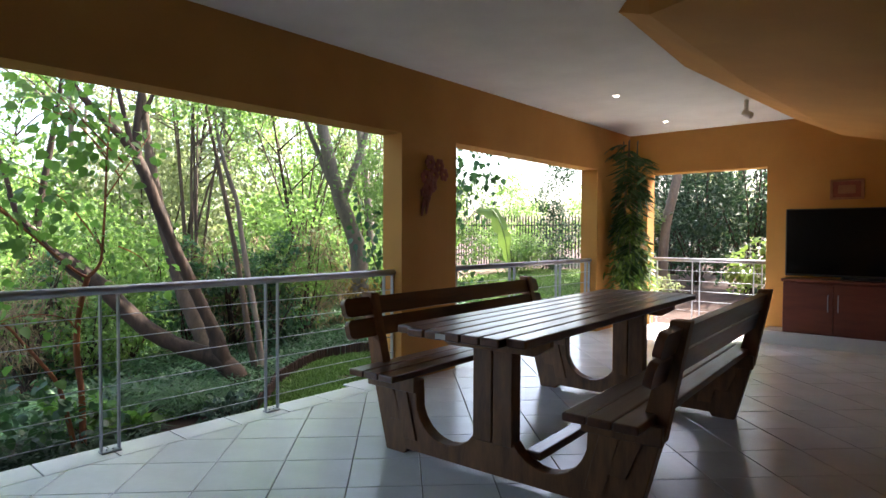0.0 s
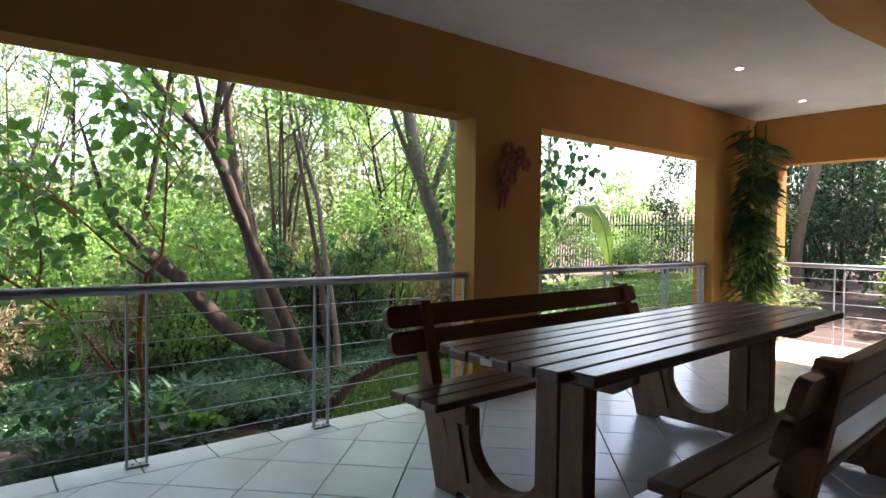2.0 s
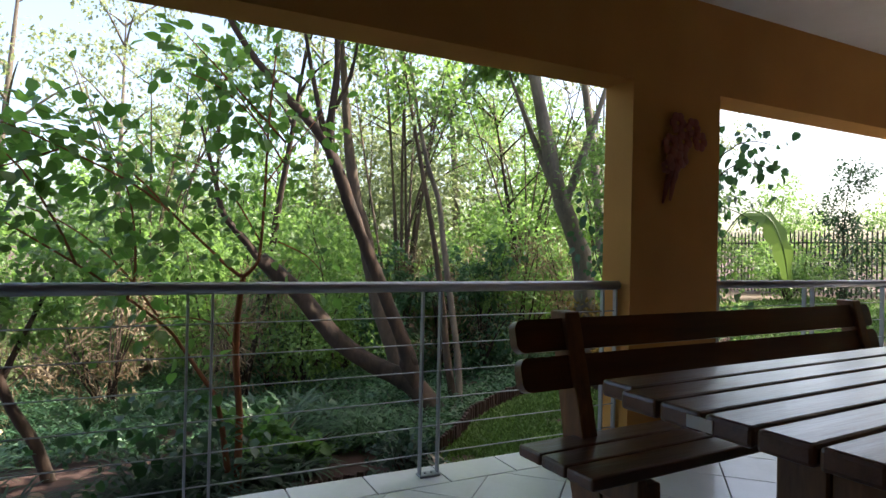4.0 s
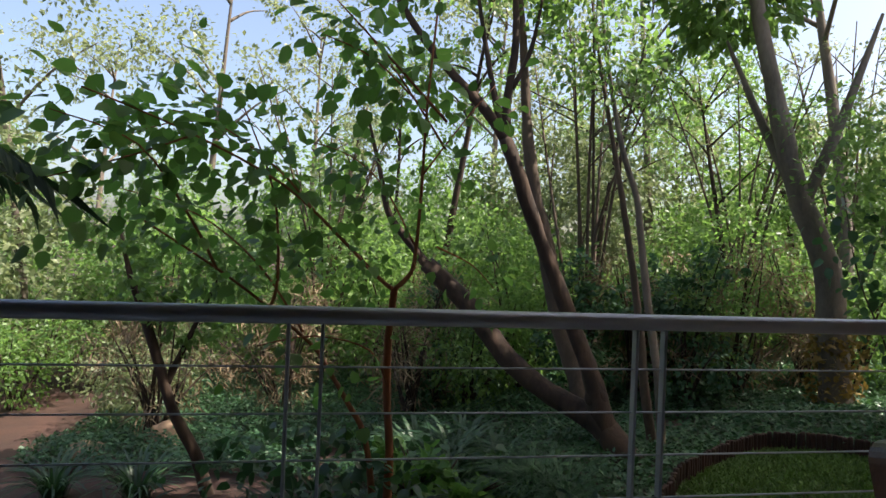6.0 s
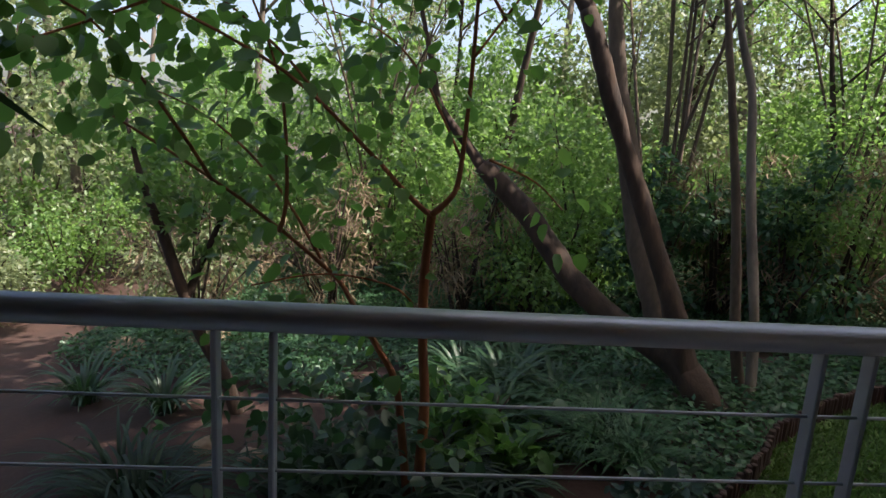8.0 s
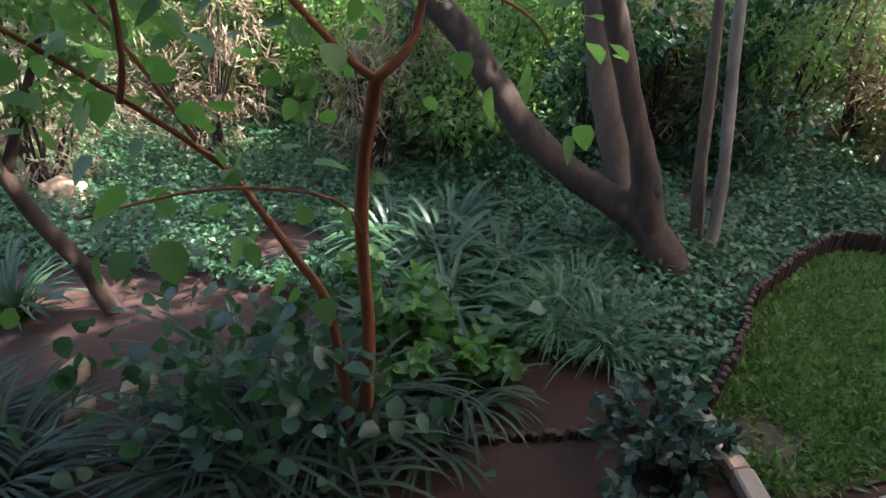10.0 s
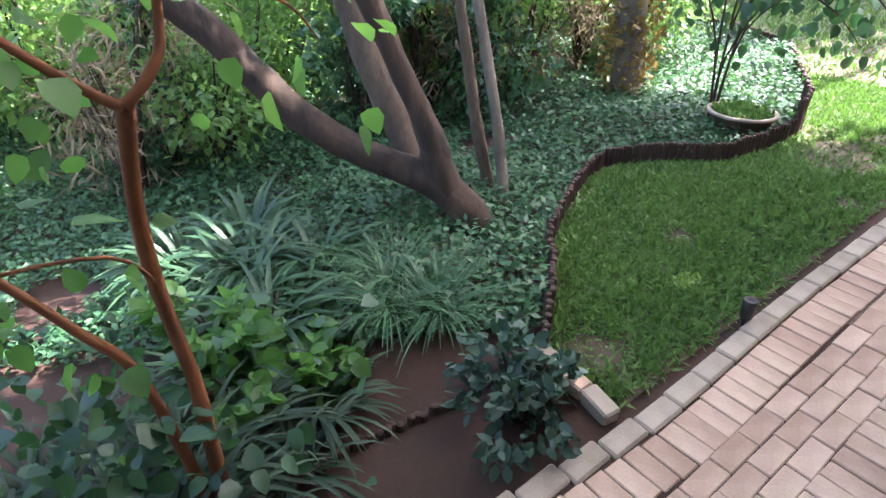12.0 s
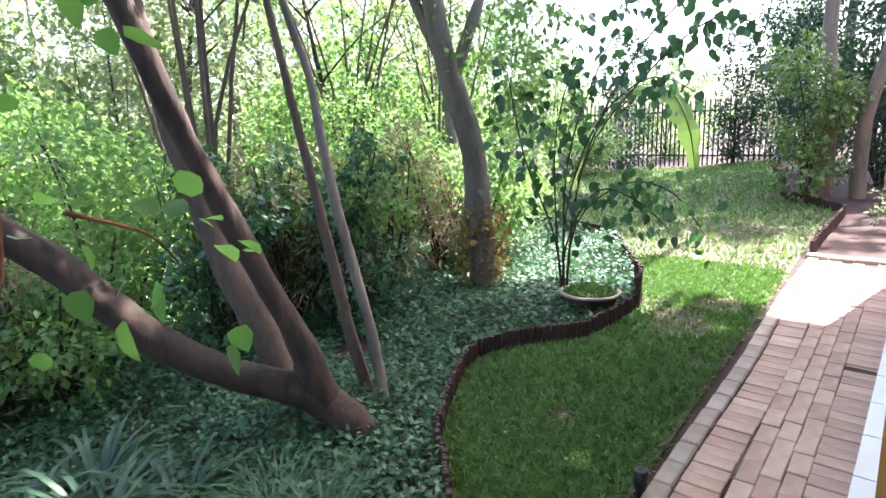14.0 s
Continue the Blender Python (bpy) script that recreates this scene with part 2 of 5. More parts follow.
def leaf_cloud(name, pos, aim, size, shape, rng, mat, parent=None, label="", fold=0.25, droop=0.15):
    """Many leaves in one mesh: pos (n,3), aim (n,3) tip directions, size (n,)."""
    prof = LEAF_SHAPES[shape]
    n = len(pos)
    aim = aim / np.maximum(np.linalg.norm(aim, axis=1, keepdims=True), 1e-6)
    up = rng.normal(size=(n, 3)) * 0.5 + np.array([0, 0, 1.0])
    side = np.cross(aim, up)
    side /= np.maximum(np.linalg.norm(side, axis=1, keepdims=True), 1e-6)
    nor = np.cross(side, aim)
    cols = []
    for a, w in prof:
        mid = pos + aim * (a * size)[:, None] - nor * (droop * a * a * size)[:, None]
        if w == 0:
            cols.append(mid)
        else:
            lift = nor * (fold * w * size)[:, None]
            cols += [mid - side * (w * size)[:, None] + lift, mid, mid + side * (w * size)[:, None] + lift]
    per = len(cols)
    verts = np.stack(cols, axis=1).reshape(-1, 3)
    tri = []
    inner = len(prof) - 2
    tri += [(0, 1, 2), (0, 2, 3)]
    for k in range(inner - 1):
        a = 1 + 3 * k
        tri += [(a, a + 3, a + 4), (a, a + 4, a + 1), (a + 1, a + 4, a + 5), (a + 1, a + 5, a + 2)]
    a = 1 + 3 * (inner - 1)
    tri += [(a, a + 3, a + 1), (a + 1, a + 3, a + 2)]
    faces = (np.array(tri)[None] + (np.arange(n) * per)[:, None, None]).reshape(-1, 3)
    me = bpy.data.meshes.new(name)
    me.vertices.add(len(verts))
    me.vertices.foreach_set("co", verts.astype(np.float32).ravel())
    me.loops.add(len(faces) * 3)
    me.loops.foreach_set("vertex_index", faces.astype(np.int32).ravel())
    me.polygons.add(len(faces))
    me.polygons.foreach_set("loop_start", np.arange(0, len(faces) * 3, 3, dtype=np.int32))
    me.polygons.foreach_set("use_smooth", np.ones(len(faces), dtype=bool))
    me.update(calc_edges=True)
    return finish(name, me, mat, parent, label)


def clumps(centres, radii, n, rng, flat=0.75):
    """Leaf places bunched round twig tips inside blobs."""
    c = np.array(centres, float)
    r = np.array(radii, float)
    w = r ** 2
    pick = rng.choice(len(c), n, p=w / w.sum())
    tips = max(4, n // 14)
    tipc = rng.choice(len(c), tips, p=w / w.sum())
    d = rng.normal(size=(tips, 3))
    d /= np.linalg.norm(d, axis=1, keepdims=True)
    tip = c[tipc] + d * (r[tipc] * rng.uniform(0.45, 1.05, tips))[:, None] * np.array([1, 1, flat])
    k = rng.integers(0, tips, n)
    pos = tip[k] + rng.normal(size=(n, 3)) * (0.13 * r[tipc[k]])[:, None]
    aim = d[k] + rng.normal(size=(n, 3)) * 0.8 + np.array([0, 0, -0.25])
    return pos, aim


def ground_z(x, y):
    z = -0.51 + 0.085 * (min(max(y, -6), 10) - 4) + 0.035 * min(max(0, y - 10), 16)
    z += -0.10 * min(max(0, -2.4 - x), 3.6) - 0.02 * min(max(0, -6 - x), 10)
    return z + 0.03 * noise.noise(Vector((x * 0.6, y * 0.6, 0)))

# ---------------- structure of the veranda ----------------
WALL_Y, CEIL_Z, HEAD_Z = 8.80, 2.79, 2.21
XI, XO = 0.10, -0.14                       # inner and outer face of the garden side
XE, YS = 6.2, -4.2                         # house wall and rear wall


def structure(name, bm, mat, label, smooth=False):
    ob = part(name, bm, mat, None, "", smooth)
    return tagged(ob, label, name.split("_")[0], "", "structure")


floor_slab = structure("floor", box((-0.115, YS - 0.2, -1.6), (XE + 0.2, 3.98, -0.012)), GROUT, "raised veranda slab with grey grout between white tiles")
slab_two = structure("floor_edge", box((-0.22, 3.98, -1.6), (XE + 0.2, WALL_Y + 0.35, -0.012)), GROUT, "wider veranda slab beyond the column")
structure("ceiling", box((XI, YS, CEIL_Z), (XE, WALL_Y, CEIL_Z + 0.2)), CEIL, "smooth white plaster ceiling above the veranda")
structure("roof_slab", box((XO - 0.3, YS - 0.2, CEIL_Z + 0.2), (XE + 0.2, WALL_Y + 0.35, CEIL_Z + 0.45)), CEIL, "concrete slab over the veranda")
structure("beam_1", box((XO, YS - 0.2, HEAD_Z), (XI, WALL_Y + 0.25, CEIL_Z + 0.2)), OCHRE, "deep ochre plastered beam above the openings")
structure("column_1", box((XO, 4.0, -0.6), (XI, 4.75, HEAD_Z)), OCHRE, "ochre plastered column between two openings")
structure("column_2", box((XO, 7.76, -0.6), (XI, WALL_Y + 0.25, HEAD_Z)), OCHRE, "ochre plastered corner column")
structure("column_3", box((XO, YS - 0.2, -0.6), (XI, -1.6, HEAD_Z)), OCHRE, "ochre plastered end column")
O3L, O3R = 0.38, 1.95
structure("wall_north_1", box((XI, WALL_Y, -0.6), (O3L, WALL_Y + 0.25, HEAD_Z)), OCHRE, "ochre wall pier beside the end opening")
structure("wall_north_2", box((O3R, WALL_Y, -0.6), (XE, WALL_Y + 0.25, HEAD_Z)), OCHRE, "ochre plastered end wall behind the television")
structure("wall_north_3", box((XI, WALL_Y, HEAD_Z), (XE, WALL_Y + 0.25, CEIL_Z + 0.2)), OCHRE, "ochre plaster above the end opening")
structure("wall_east", box((XE, YS, -0.6), (XE + 0.2, WALL_Y + 0.25, CEIL_Z + 0.2)), OCHRE, "ochre house wall closing the veranda")
structure("wall_south", box((XI, YS - 0.2, -0.6), (XE, YS, CEIL_Z + 0.2)), OCHRE, "ochre rear wall closing the veranda")
# sloping underside of the outside stair
bm = bmesh.new()
rows_s = [[(2.06, 4.06, 2.81), (1.95, 5.60, 2.81), (2.20, 8.80, 2.81)],
          [(2.51, 3.5, 2.53), (2.54, 5.35, 2.51), (2.75, 8.80, 2.53)],
          [(6.2, 0.8, 1.9), (6.2, 4.2, 1.7), (6.2, 8.80, 1.7)]]
vs = [[bm.verts.new(p) for p in r] for r in rows_s]
top = [[bm.verts.new((p[0], p[1], 2.9)) for p in r] for r in rows_s]
for i in range(2):
    for k in range(2):
        bm.faces.new((vs[i][k], vs[i][k + 1], vs[i + 1][k + 1], vs[i + 1][k]))
bm.faces.new((vs[0][0], vs[1][0], vs[2][0], top[2][0], top[1][0], top[0][0]))
bm.faces.new((vs[0][0], top[0][0], top[0][1], vs[0][1]))
bm.faces.new((vs[0][1], top[0][1], top[0][2], vs[0][2]))
structure("stair_soffit", bm, OCHRE, "sloping ochre plastered underside of a stair")
structure("trim_1", box((0.35 + O3R - 0.3, WALL_Y - 0.42, -0.010), (XE - 0.01, WALL_Y - 0.002, 0.16), 0.008), TILE, "low white tiled plinth below the cabinet")

# ---------------- balustrades ----------------
def balustrade(a, b, posts, label):
    """A rail from a to b (x, y) with twin-bar posts and six thin rods."""
    a, b = Vector((*a, 0)), Vector((*b, 0))
    d = (b - a).normalized()
    root = thing("balustrade", a, label, "railing", "balustrades")
    rot = math.atan2(d.y, d.x)
    root.matrix_basis = Matrix.Translation(a) @ Matrix.Rotation(rot, 4, "Z")
    L = (b - a).length
    part("top_rail", tube([(0, 0, 0.973), (L, 0, 0.973)], [0.027, 0.027], 18), STEEL, root, "", True)
    for k in range(6):
        z = 0.818 - 0.141 * k
        part("rod", tube([(0, 0, z), (L, 0, z)], [0.0032, 0.0032], 8), STEEL, root, "", True)
    for s in posts:
        p = part("post", box((s - 0.058, -0.03, 0.0), (s + 0.058, 0.03, 0.012), 0.003), STEEL, root)
        for o in (-0.05, 0.05):
            part("bar", box((s + o - 0.005, -0.016, 0.010), (s + o + 0.005, 0.016, 0.95), 0.002), STEEL, p)
        for o in (-0.018, 0.018):
            part("bolt", lathe([(0.007, 0.012), (0.007, 0.018), (0.004, 0.021)], 8), STEEL, p).location = (s + o, 0, 0)
    return root


balustrade((0, -1.6), (0, 4.0), [-0.55 + 1.6, 0.46 + 1.6, 1.635 + 1.6, 2.745 + 1.6, 3.93 + 1.6], "brushed steel balustrade with thin rods at the open veranda edge")
balustrade((0, 4.75), (0, 7.76), [0.08, 1.12, 2.15, 2.93], "brushed steel balustrade between ochre columns")
balustrade((O3L, WALL_Y + 0.12), (O3R, WALL_Y + 0.12), [0.06, 0.66, 1.45], "brushed steel balustrade across the end opening")

# ---------------- picnic table ----------------
def plank(x0, x1, y0, y1, z0, z1, bev=0.008):
    return box((x0, y0, z0), (x1, y1, z1), bev, 2)


def round_plank(c, w, th, y0, y1, tilt):
    """A board standing on edge with rounded ends, leaning by tilt degrees."""
    n, r, out = 6, w * 0.30, []
    for cy, cz, a0 in ((y1 - r, w / 2 - r, 0), (y0 + r, w / 2 - r, 90), (y0 + r, -w / 2 + r, 180), (y1 - r, -w / 2 + r, 270)):
        for k in range(n + 1):
            a = radians(a0 + 90 * k / n)
            out.append((cy + r * math.cos(a), cz + r * math.sin(a)))
    bm = prism(out, -th / 2, th / 2, "x")
    bmesh.ops.rotate(bm, verts=bm.verts, cent=(0, 0, 0), matrix=Matrix.Rotation(radians(tilt), 3, "Y"))
    bmesh.ops.translate(bm, verts=bm.verts, vec=c)
    return bm


def picnic_table():
    cx, yc = 1.91, 3.86
    root = thing("picnic_table", (cx, yc, 0), "dark-stained wooden picnic table with attached benches on white tiles", "table")
    root.matrix_basis = Matrix.Translation((cx, yc, 0)) @ Matrix.Rotation(radians(3.0), 4, "Z")
    T0, T1 = -1.42, 1.42
    w = 0.78 / 7
    for k in range(7):
        x = -0.39 + k * w
        cut = 0.05 if k in (0, 6) else 0.0
        part("tabletop_board", plank(x + 0.0035, x + w - 0.0035, T0 + cut, T1 - cut, 0.795, 0.838, 0.009), WOOD, root)
    arc = lambda cxx, czz, r, a0, a1, n=9: [(cxx + r * math.cos(radians(a0 + (a1 - a0) * i / n)), czz + r * math.sin(radians(a0 + (a1 - a0) * i / n))) for i in range(n + 1)]
    half = [(0.0, 0.25), (0.10, 0.25), (0.12, 0.225)] + arc(0.315, 0.345, 0.225, 212, 345) + [(0.54, 0.45), (0.895, 0.45), (0.775, 0.0), (0.63, 0.0), (0.61, 0.03), (0.0, 0.03)]
    poly = half[1:-1] + [(-a, b) for a, b in half][1:-1][::-1]
    for fy in (-1.0, 0.95):
        part("top_bearer", prism([(-0.36, 0.795), (0.36, 0.795), (0.36, 0.76), (0.27, 0.705), (-0.27, 0.705), (-0.36, 0.76)], fy - 0.085, fy - 0.045, "y", 0.004), WOODX, root)
        for lx in (-0.064, 0.064):
            part("table_leg", box((lx - 0.061, fy - 0.05, 0.20), (lx + 0.061, fy + 0.04, 0.792), 0.006), WOODX, root)
        part("end_frame", prism(poly, fy - 0.04, fy + 0.04, "y", 0.004), WOODX, root)
        for s in (-1, 1):
            part("seat_bearer", box((min(s * 0.52, s * 0.90), fy - 0.08, 0.385), (max(s * 0.52, s * 0.90), fy - 0.042, 0.478), 0.005), WOODX, root)
            for k in range(2):
                lx = s * (0.655 + 0.11 * k)
                part("bench_leg", prism([(lx - 0.048, 0.40), (lx + 0.048, 0.40), (lx + 0.048 - s * 0.08, 0.10 + 0.10 * k), (lx - 0.048 - s * 0.08, 0.10 + 0.10 * k)], fy - 0.055, fy - 0.041, "y", 0.003), WOODX, root)
            part("back_post", prism([(s * 0.775, 0.39), (s * 0.893, 0.39), (s * 1.00, 0.945), (s * 0.915, 0.945)], fy - 0.035, fy + 0.035, "y", 0.004), WOODX, root)
            part("foot", box((s * 0.70 - 0.03, fy - 0.03, 0.0), (s * 0.70 + 0.03, fy + 0.03, 0.03)), BLACK, root)
    part("stretcher", plank(0.16, 0.25, -0.97, 0.93, 0.14, 0.185), WOOD, root)
    for s in (-1, 1):
        B0, B1 = -1.27, 1.10
        for k in range(3):
            x = s * (0.515 + 0.118 * k)
            x0, x1 = min(x, x + s * 0.112), max(x, x + s * 0.112)
            part("seat_board", plank(x0, x1, B0, B1, 0.480, 0.520), WOOD, root)
        for z, w2 in ((0.734, 0.116), (0.862, 0.114)):
            xx = s * (0.812 + (z - 0.45) * 0.30)
            part("back_board", round_plank((xx, 0, z), w2, 0.038, B0 + 0.02, B1, s * 15), WOOD, root)
    part("label_plate", box((-0.09, T0 - 0.003, 0.803), (-0.03, T0 + 0.002, 0.828)), CEIL, root, "small pale maker plate")
    return root


picnic_table()

# ---------------- television, cabinet, wall pieces ----------------
def tv_cabinet():
    root = thing("tv_cabinet", (3.01, WALL_Y - 0.22, 0.16), "reddish mahogany sideboard with steel handles below a television", "cabinet")
    x0, x1 = -0.78, 1.30
    part("body", box((x0, -0.19, 0.0), (x1, 0.20, 0.61), 0.006), CABWOOD, root)
    part("top", box((x0 - 0.02, -0.22, 0.612), (x1 + 0.02, 0.205, 0.645), 0.006), CABWOOD, root)
    w = (x1 - x0) / 4
    for k in range(4):
        d = part("door", box((x0 + k * w + 0.004, -0.212, 0.01), (x0 + (k + 1) * w - 0.004, -0.193, 0.60), 0.004), CABWOOD, root)
        hx = x0 + (k + 1) * w - 0.05 if k % 2 == 0 else x0 + k * w + 0.05
        part("handle", tube([(hx, -0.215, 0.29), (hx, -0.238, 0.30), (hx, -0.238, 0.46), (hx, -0.215, 0.47)], [0.006] * 4, 8), STEEL, d, "slim steel handle", True)
    return root


def television():
    root = thing("television", (3.0, WALL_Y - 0.24, 0.808), "large flat black television switched off on a wooden cabinet", "television")
    part("housing", box((-0.78, -0.03, 0.03), (0.72, 0.05, 0.84), 0.008), BLACK, root)
    part("screen", box((-0.765, -0.035, 0.055), (0.705, -0.032, 0.825)), SCREEN, root, "dark glossy screen")
    part("stand", box((-0.2, -0.08, 0.0), (0.2, 0.10, 0.03), 0.006), BLACK, root)
    return root


tv_cabinet()
television()


def wall_plaque():
    root = thing("wall_plaque", (2.81, WALL_Y - 0.001, 1.88), "small rusty-red framed plaque hung on the ochre wall", "wall decoration")
    part("back", box((-0.17, -0.02, -0.12), (0.17, 0.0, 0.12), 0.004), RUST, root)
    for x0, x1, z0, z1 in ((-0.17, 0.17, 0.095, 0.12), (-0.17, 0.17, -0.12, -0.095), (-0.17, -0.14, -0.094, 0.094), (0.14, 0.17, -0.094, 0.094)):
        part("frame_bar", box((x0, -0.035, z0), (x1, -0.021, z1), 0.003), TERRA, root)
    part("relief", box((-0.09, -0.032, -0.05), (0.09, -0.021, 0.05), 0.008), TERRA, root)
    return root


wall_plaque()


def flower_ornament():
    rng = np.random.default_rng(4)
    root = thing("wall_ornament", (XI, 4.36, 1.76), "rusty metal flower bunch hung on an ochre column", "wall decoration")
    for i, (y, z, r) in enumerate(((-0.02, 0.22, 0.075), (0.10, 0.20, 0.07), (0.15, 0.12, 0.07), (0.03, 0.11, 0.08), (-0.09, 0.08, 0.075), (-0.06, -0.02, 0.08), (0.02, 0.0, 0.06), (-0.12, -0.06, 0.05))):
        bm = bmesh.new()
        for k in range(6):
            a = math.pi / 3 * k + i
            c = Vector((0.03 + 0.01 * (i % 3), y + math.cos(a) * r * 0.55, z + math.sin(a) * r * 0.55))
            bmesh.ops.create_uvsphere(bm, u_segments=8, v_segments=5, radius=r * 0.42, matrix=Matrix.Translation(c) @ Matrix.Diagonal((0.25, 1, 1, 1)))
        part("flower", bm, RUST, root, "", True)
    for k, (y, z) in enumerate(((-0.10, -0.20), (-0.06, -0.26), (-0.12, -0.28), (-0.03, -0.16))):
        part("stem", tube([(0.015, -0.04, 0.0), (0.02, y * 0.8, z * 0.6), (0.015, y, z)], [0.02, 0.018, 0.006], 6), RUST, root, "", True)
    return root


flower_ornament()


def downlight(x, y):
    root = thing("ceiling_spot", (x, y, CEIL_Z), "small recessed white ceiling spotlight, lit", "ceiling light", "ceiling spots")
    bm = lathe([(0.045, -0.004), (0.040, -0.012), (0.028, -0.006), (0.028, 0.0)], 20)
    part("ring", bm, CEIL, root, "", True)
    m = bpy.data.materials.get("spot_lamp")
    if not m:
        m, nt, p = node_mat("spot_lamp")
        p.inputs["Emission Color"].default_value, p.inputs["Emission Strength"].default_value = (1, 0.9, 0.7, 1), 6.0
    part("lamp", lathe([(0.022, -0.010), (0.022, -0.005)], 14), m, root, "glowing lamp face")


for x, y in ((1.07, 6.22), (0.945, 7.95)):
    downlight(x, y)


def flood_light():
    root = thing("security_light", (2.06, 7.3, 2.66), "small twin-headed white security light below the soffit", "lamp")
    part("bracket", box((-0.02, -0.02, 0.0), (0.02, 0.02, 0.135), 0.004), CEIL, root)
    for s in (-1, 1):
        bm = lathe([(0.022, 0.0), (0.034, 0.03), (0.040, 0.085), (0.036, 0.09)], 14)
        bmesh.ops.rotate(bm, verts=bm.verts, cent=(0, 0, 0), matrix=Matrix.Rotation(radians(115), 3, "Y") @ Matrix.Rotation(radians(20 * s), 3, "X"))
        bmesh.ops.translate(bm, verts=bm.verts, vec=(-0.03, s * 0.05, -0.01))
        part("head", bm, CEIL, root, "", True)


flood_light()


def corner_palm():
    rng = np.random.default_rng(9)
    root = thing("potted_palm", (0.38, 8.2, 0.0), "tall shaggy green palm in a terracotta pot in the veranda corner", "plant")
    part("pot", lathe([(0.13, 0.0), (0.18, 0.30), (0.20, 0.31), (0.20, 0.36), (0.17, 0.36), (0.16, 0.30)], 24), TERRA, root, "", True)
    for k in range(5):
        a = k * 1.3
        part("cane", tube([(0.05 * math.cos(a), 0.05 * math.sin(a), 0.3), (0.09 * math.cos(a), 0.09 * math.sin(a), 1.2), (0.10 * math.cos(a + 1), 0.10 * math.sin(a + 1), 2.62)], [0.018, 0.014, 0.01], 7), BARKG, root, "", True)
    pos, aim = [], []
    for k in range(44):
        a = rng.uniform(0, 6.28)
        z = rng.uniform(2.25, 2.66) if k % 5 == 0 else rng.uniform(0.9, 2.25)
        L = rng.uniform(0.30, 0.52) if z > 2.25 else rng.uniform(0.06, 0.17)
        o = Vector((0.05 * math.cos(a), 0.05 * math.sin(a), z))
        for j in range(26):
            t = j / 25
            p = o + Vector((math.cos(a) * L * t, math.sin(a) * L * t * 0.8, 0.12 * t - 0.42 * t * t))
            for s in (-1, 1):
                pos.append(p)
                aim.append((math.cos(a) * 0.7 - s * math.sin(a), math.sin(a) * 0.7 + s * math.cos(a), -0.5))
    pos, aim = np.array(pos), np.array(aim)
    leaf_cloud("fronds", pos, aim, rng.uniform(0.12, 0.28, len(pos)), "needle", rng, L_STRAP, root)
    n = 1700
    z = rng.uniform(0.45, 1.62, n)
    a, r = rng.uniform(0, 6.283, n), rng.uniform(0.02, 0.30, n) * np.interp(z, [0.45, 0.9, 1.62], [1.2, 1.15, 0.35])
    leaf_cloud("foliage", np.column_stack([r * np.cos(a), r * np.sin(a), z]), np.column_stack([np.cos(a), np.sin(a), -0.6 + 0 * a]) + rng.normal(size=(n, 3)) * 0.5, rng.uniform(0.08, 0.15, n), "long", rng, L_PALM, root, "bright bamboo-like lower leaves")


corner_palm()

# ---------------- garden ground ----------------
def sheet(name, xs, ys, z_of, mat, keep=None):
    bm = bmesh.new()
    grid = {}
    for i, x in enumerate(xs):
        for j, y in enumerate(ys):
            grid[i, j] = bm.verts.new((x, y, z_of(x, y)))
    for i in range(len(xs) - 1):
        for j in range(len(ys) - 1):
            if keep is None or keep((xs[i] + xs[i + 1]) / 2, (ys[j] + ys[j + 1]) / 2):
                bm.faces.new((grid[i, j], grid[i + 1, j], grid[i + 1, j + 1], grid[i, j + 1]))
    for v in [v for v in bm.verts if not v.link_faces]:
        bm.verts.remove(v)
    return part(name, bm, mat, None, "", True)


xs = [-900, -300, -120, -60, -40, -30, -24] + list(np.arange(-20, -0.3, 0.4)) + [-0.2, 2, 4, 8, 20, 60, 300, 900]
ys = [-900, -300, -100, -40, -20] + list(np.arange(-12, 26, 0.4)) + [30, 40, 60, 120, 300, 900]
ground = tagged(sheet("ground", xs, ys, ground_z, SOIL), "dark red-brown garden soil sloping away from the veranda", "ground", "", "structure")

EDGE = [(-1.55, 3.53), (-1.70, 3.70), (-1.88, 3.93), (-2.20, 4.22), (-2.43, 4.62), (-2.66, 5.08), (-2.70, 5.32), (-2.62, 5.50), (-2.37, 5.76),
        (-2.14, 5.98), (-2.06, 6.40), (-2.03, 6.78), (-2.16, 7.15), (-2.38, 7.70), (-2.80, 8.39), (-3.31, 9.29), (-4.34, 10.1), (-6.0, 10.8)]


def resample(line, step):
    out, carry = [], 0.0
    for a, b in zip(line, line[1:]):
        a, b = Vector(a), Vector(b)
        L = (b - a).length
        t = carry
        while t < L:
            out.append(a.lerp(b, t / L))
            t += step
        carry = t - L
    return out


def edge_x(y):
    """x of the lawn's left border at y."""
    for a, b in zip(EDGE, EDGE[1:]):
        if min(a[1], b[1]) <= y <= max(a[1], b[1]):
            return a[0] + (b[0] - a[0]) * (y - a[1]) / (b[1] - a[1] + 1e-9)
    return -1.6 if y < 3.5 else -14.0


RIGHT_EDGE = [(-1.02, 9.1), (-0.98, 10.6), (-0.98, 11.5), (-1.5, 12.2), (-1.97, 12.8), (-2.2, 14.2), (-3.0, 17.5), (-3.2, 19.5)]


def lawn_here(x, y):
    if y < 3.5 or y > 20.5 or x > -1.10:
        return False
    if x < edge_x(y) + 0.02:
        return False
    for a, b in zip(RIGHT_EDGE, RIGHT_EDGE[1:]):
        if a[1] <= y < b[1] and x > a[0] + (b[0] - a[0]) * (y - a[1]) / (b[1] - a[1]):
            return False
    return not (y >= 19.5 and x > -3.2)


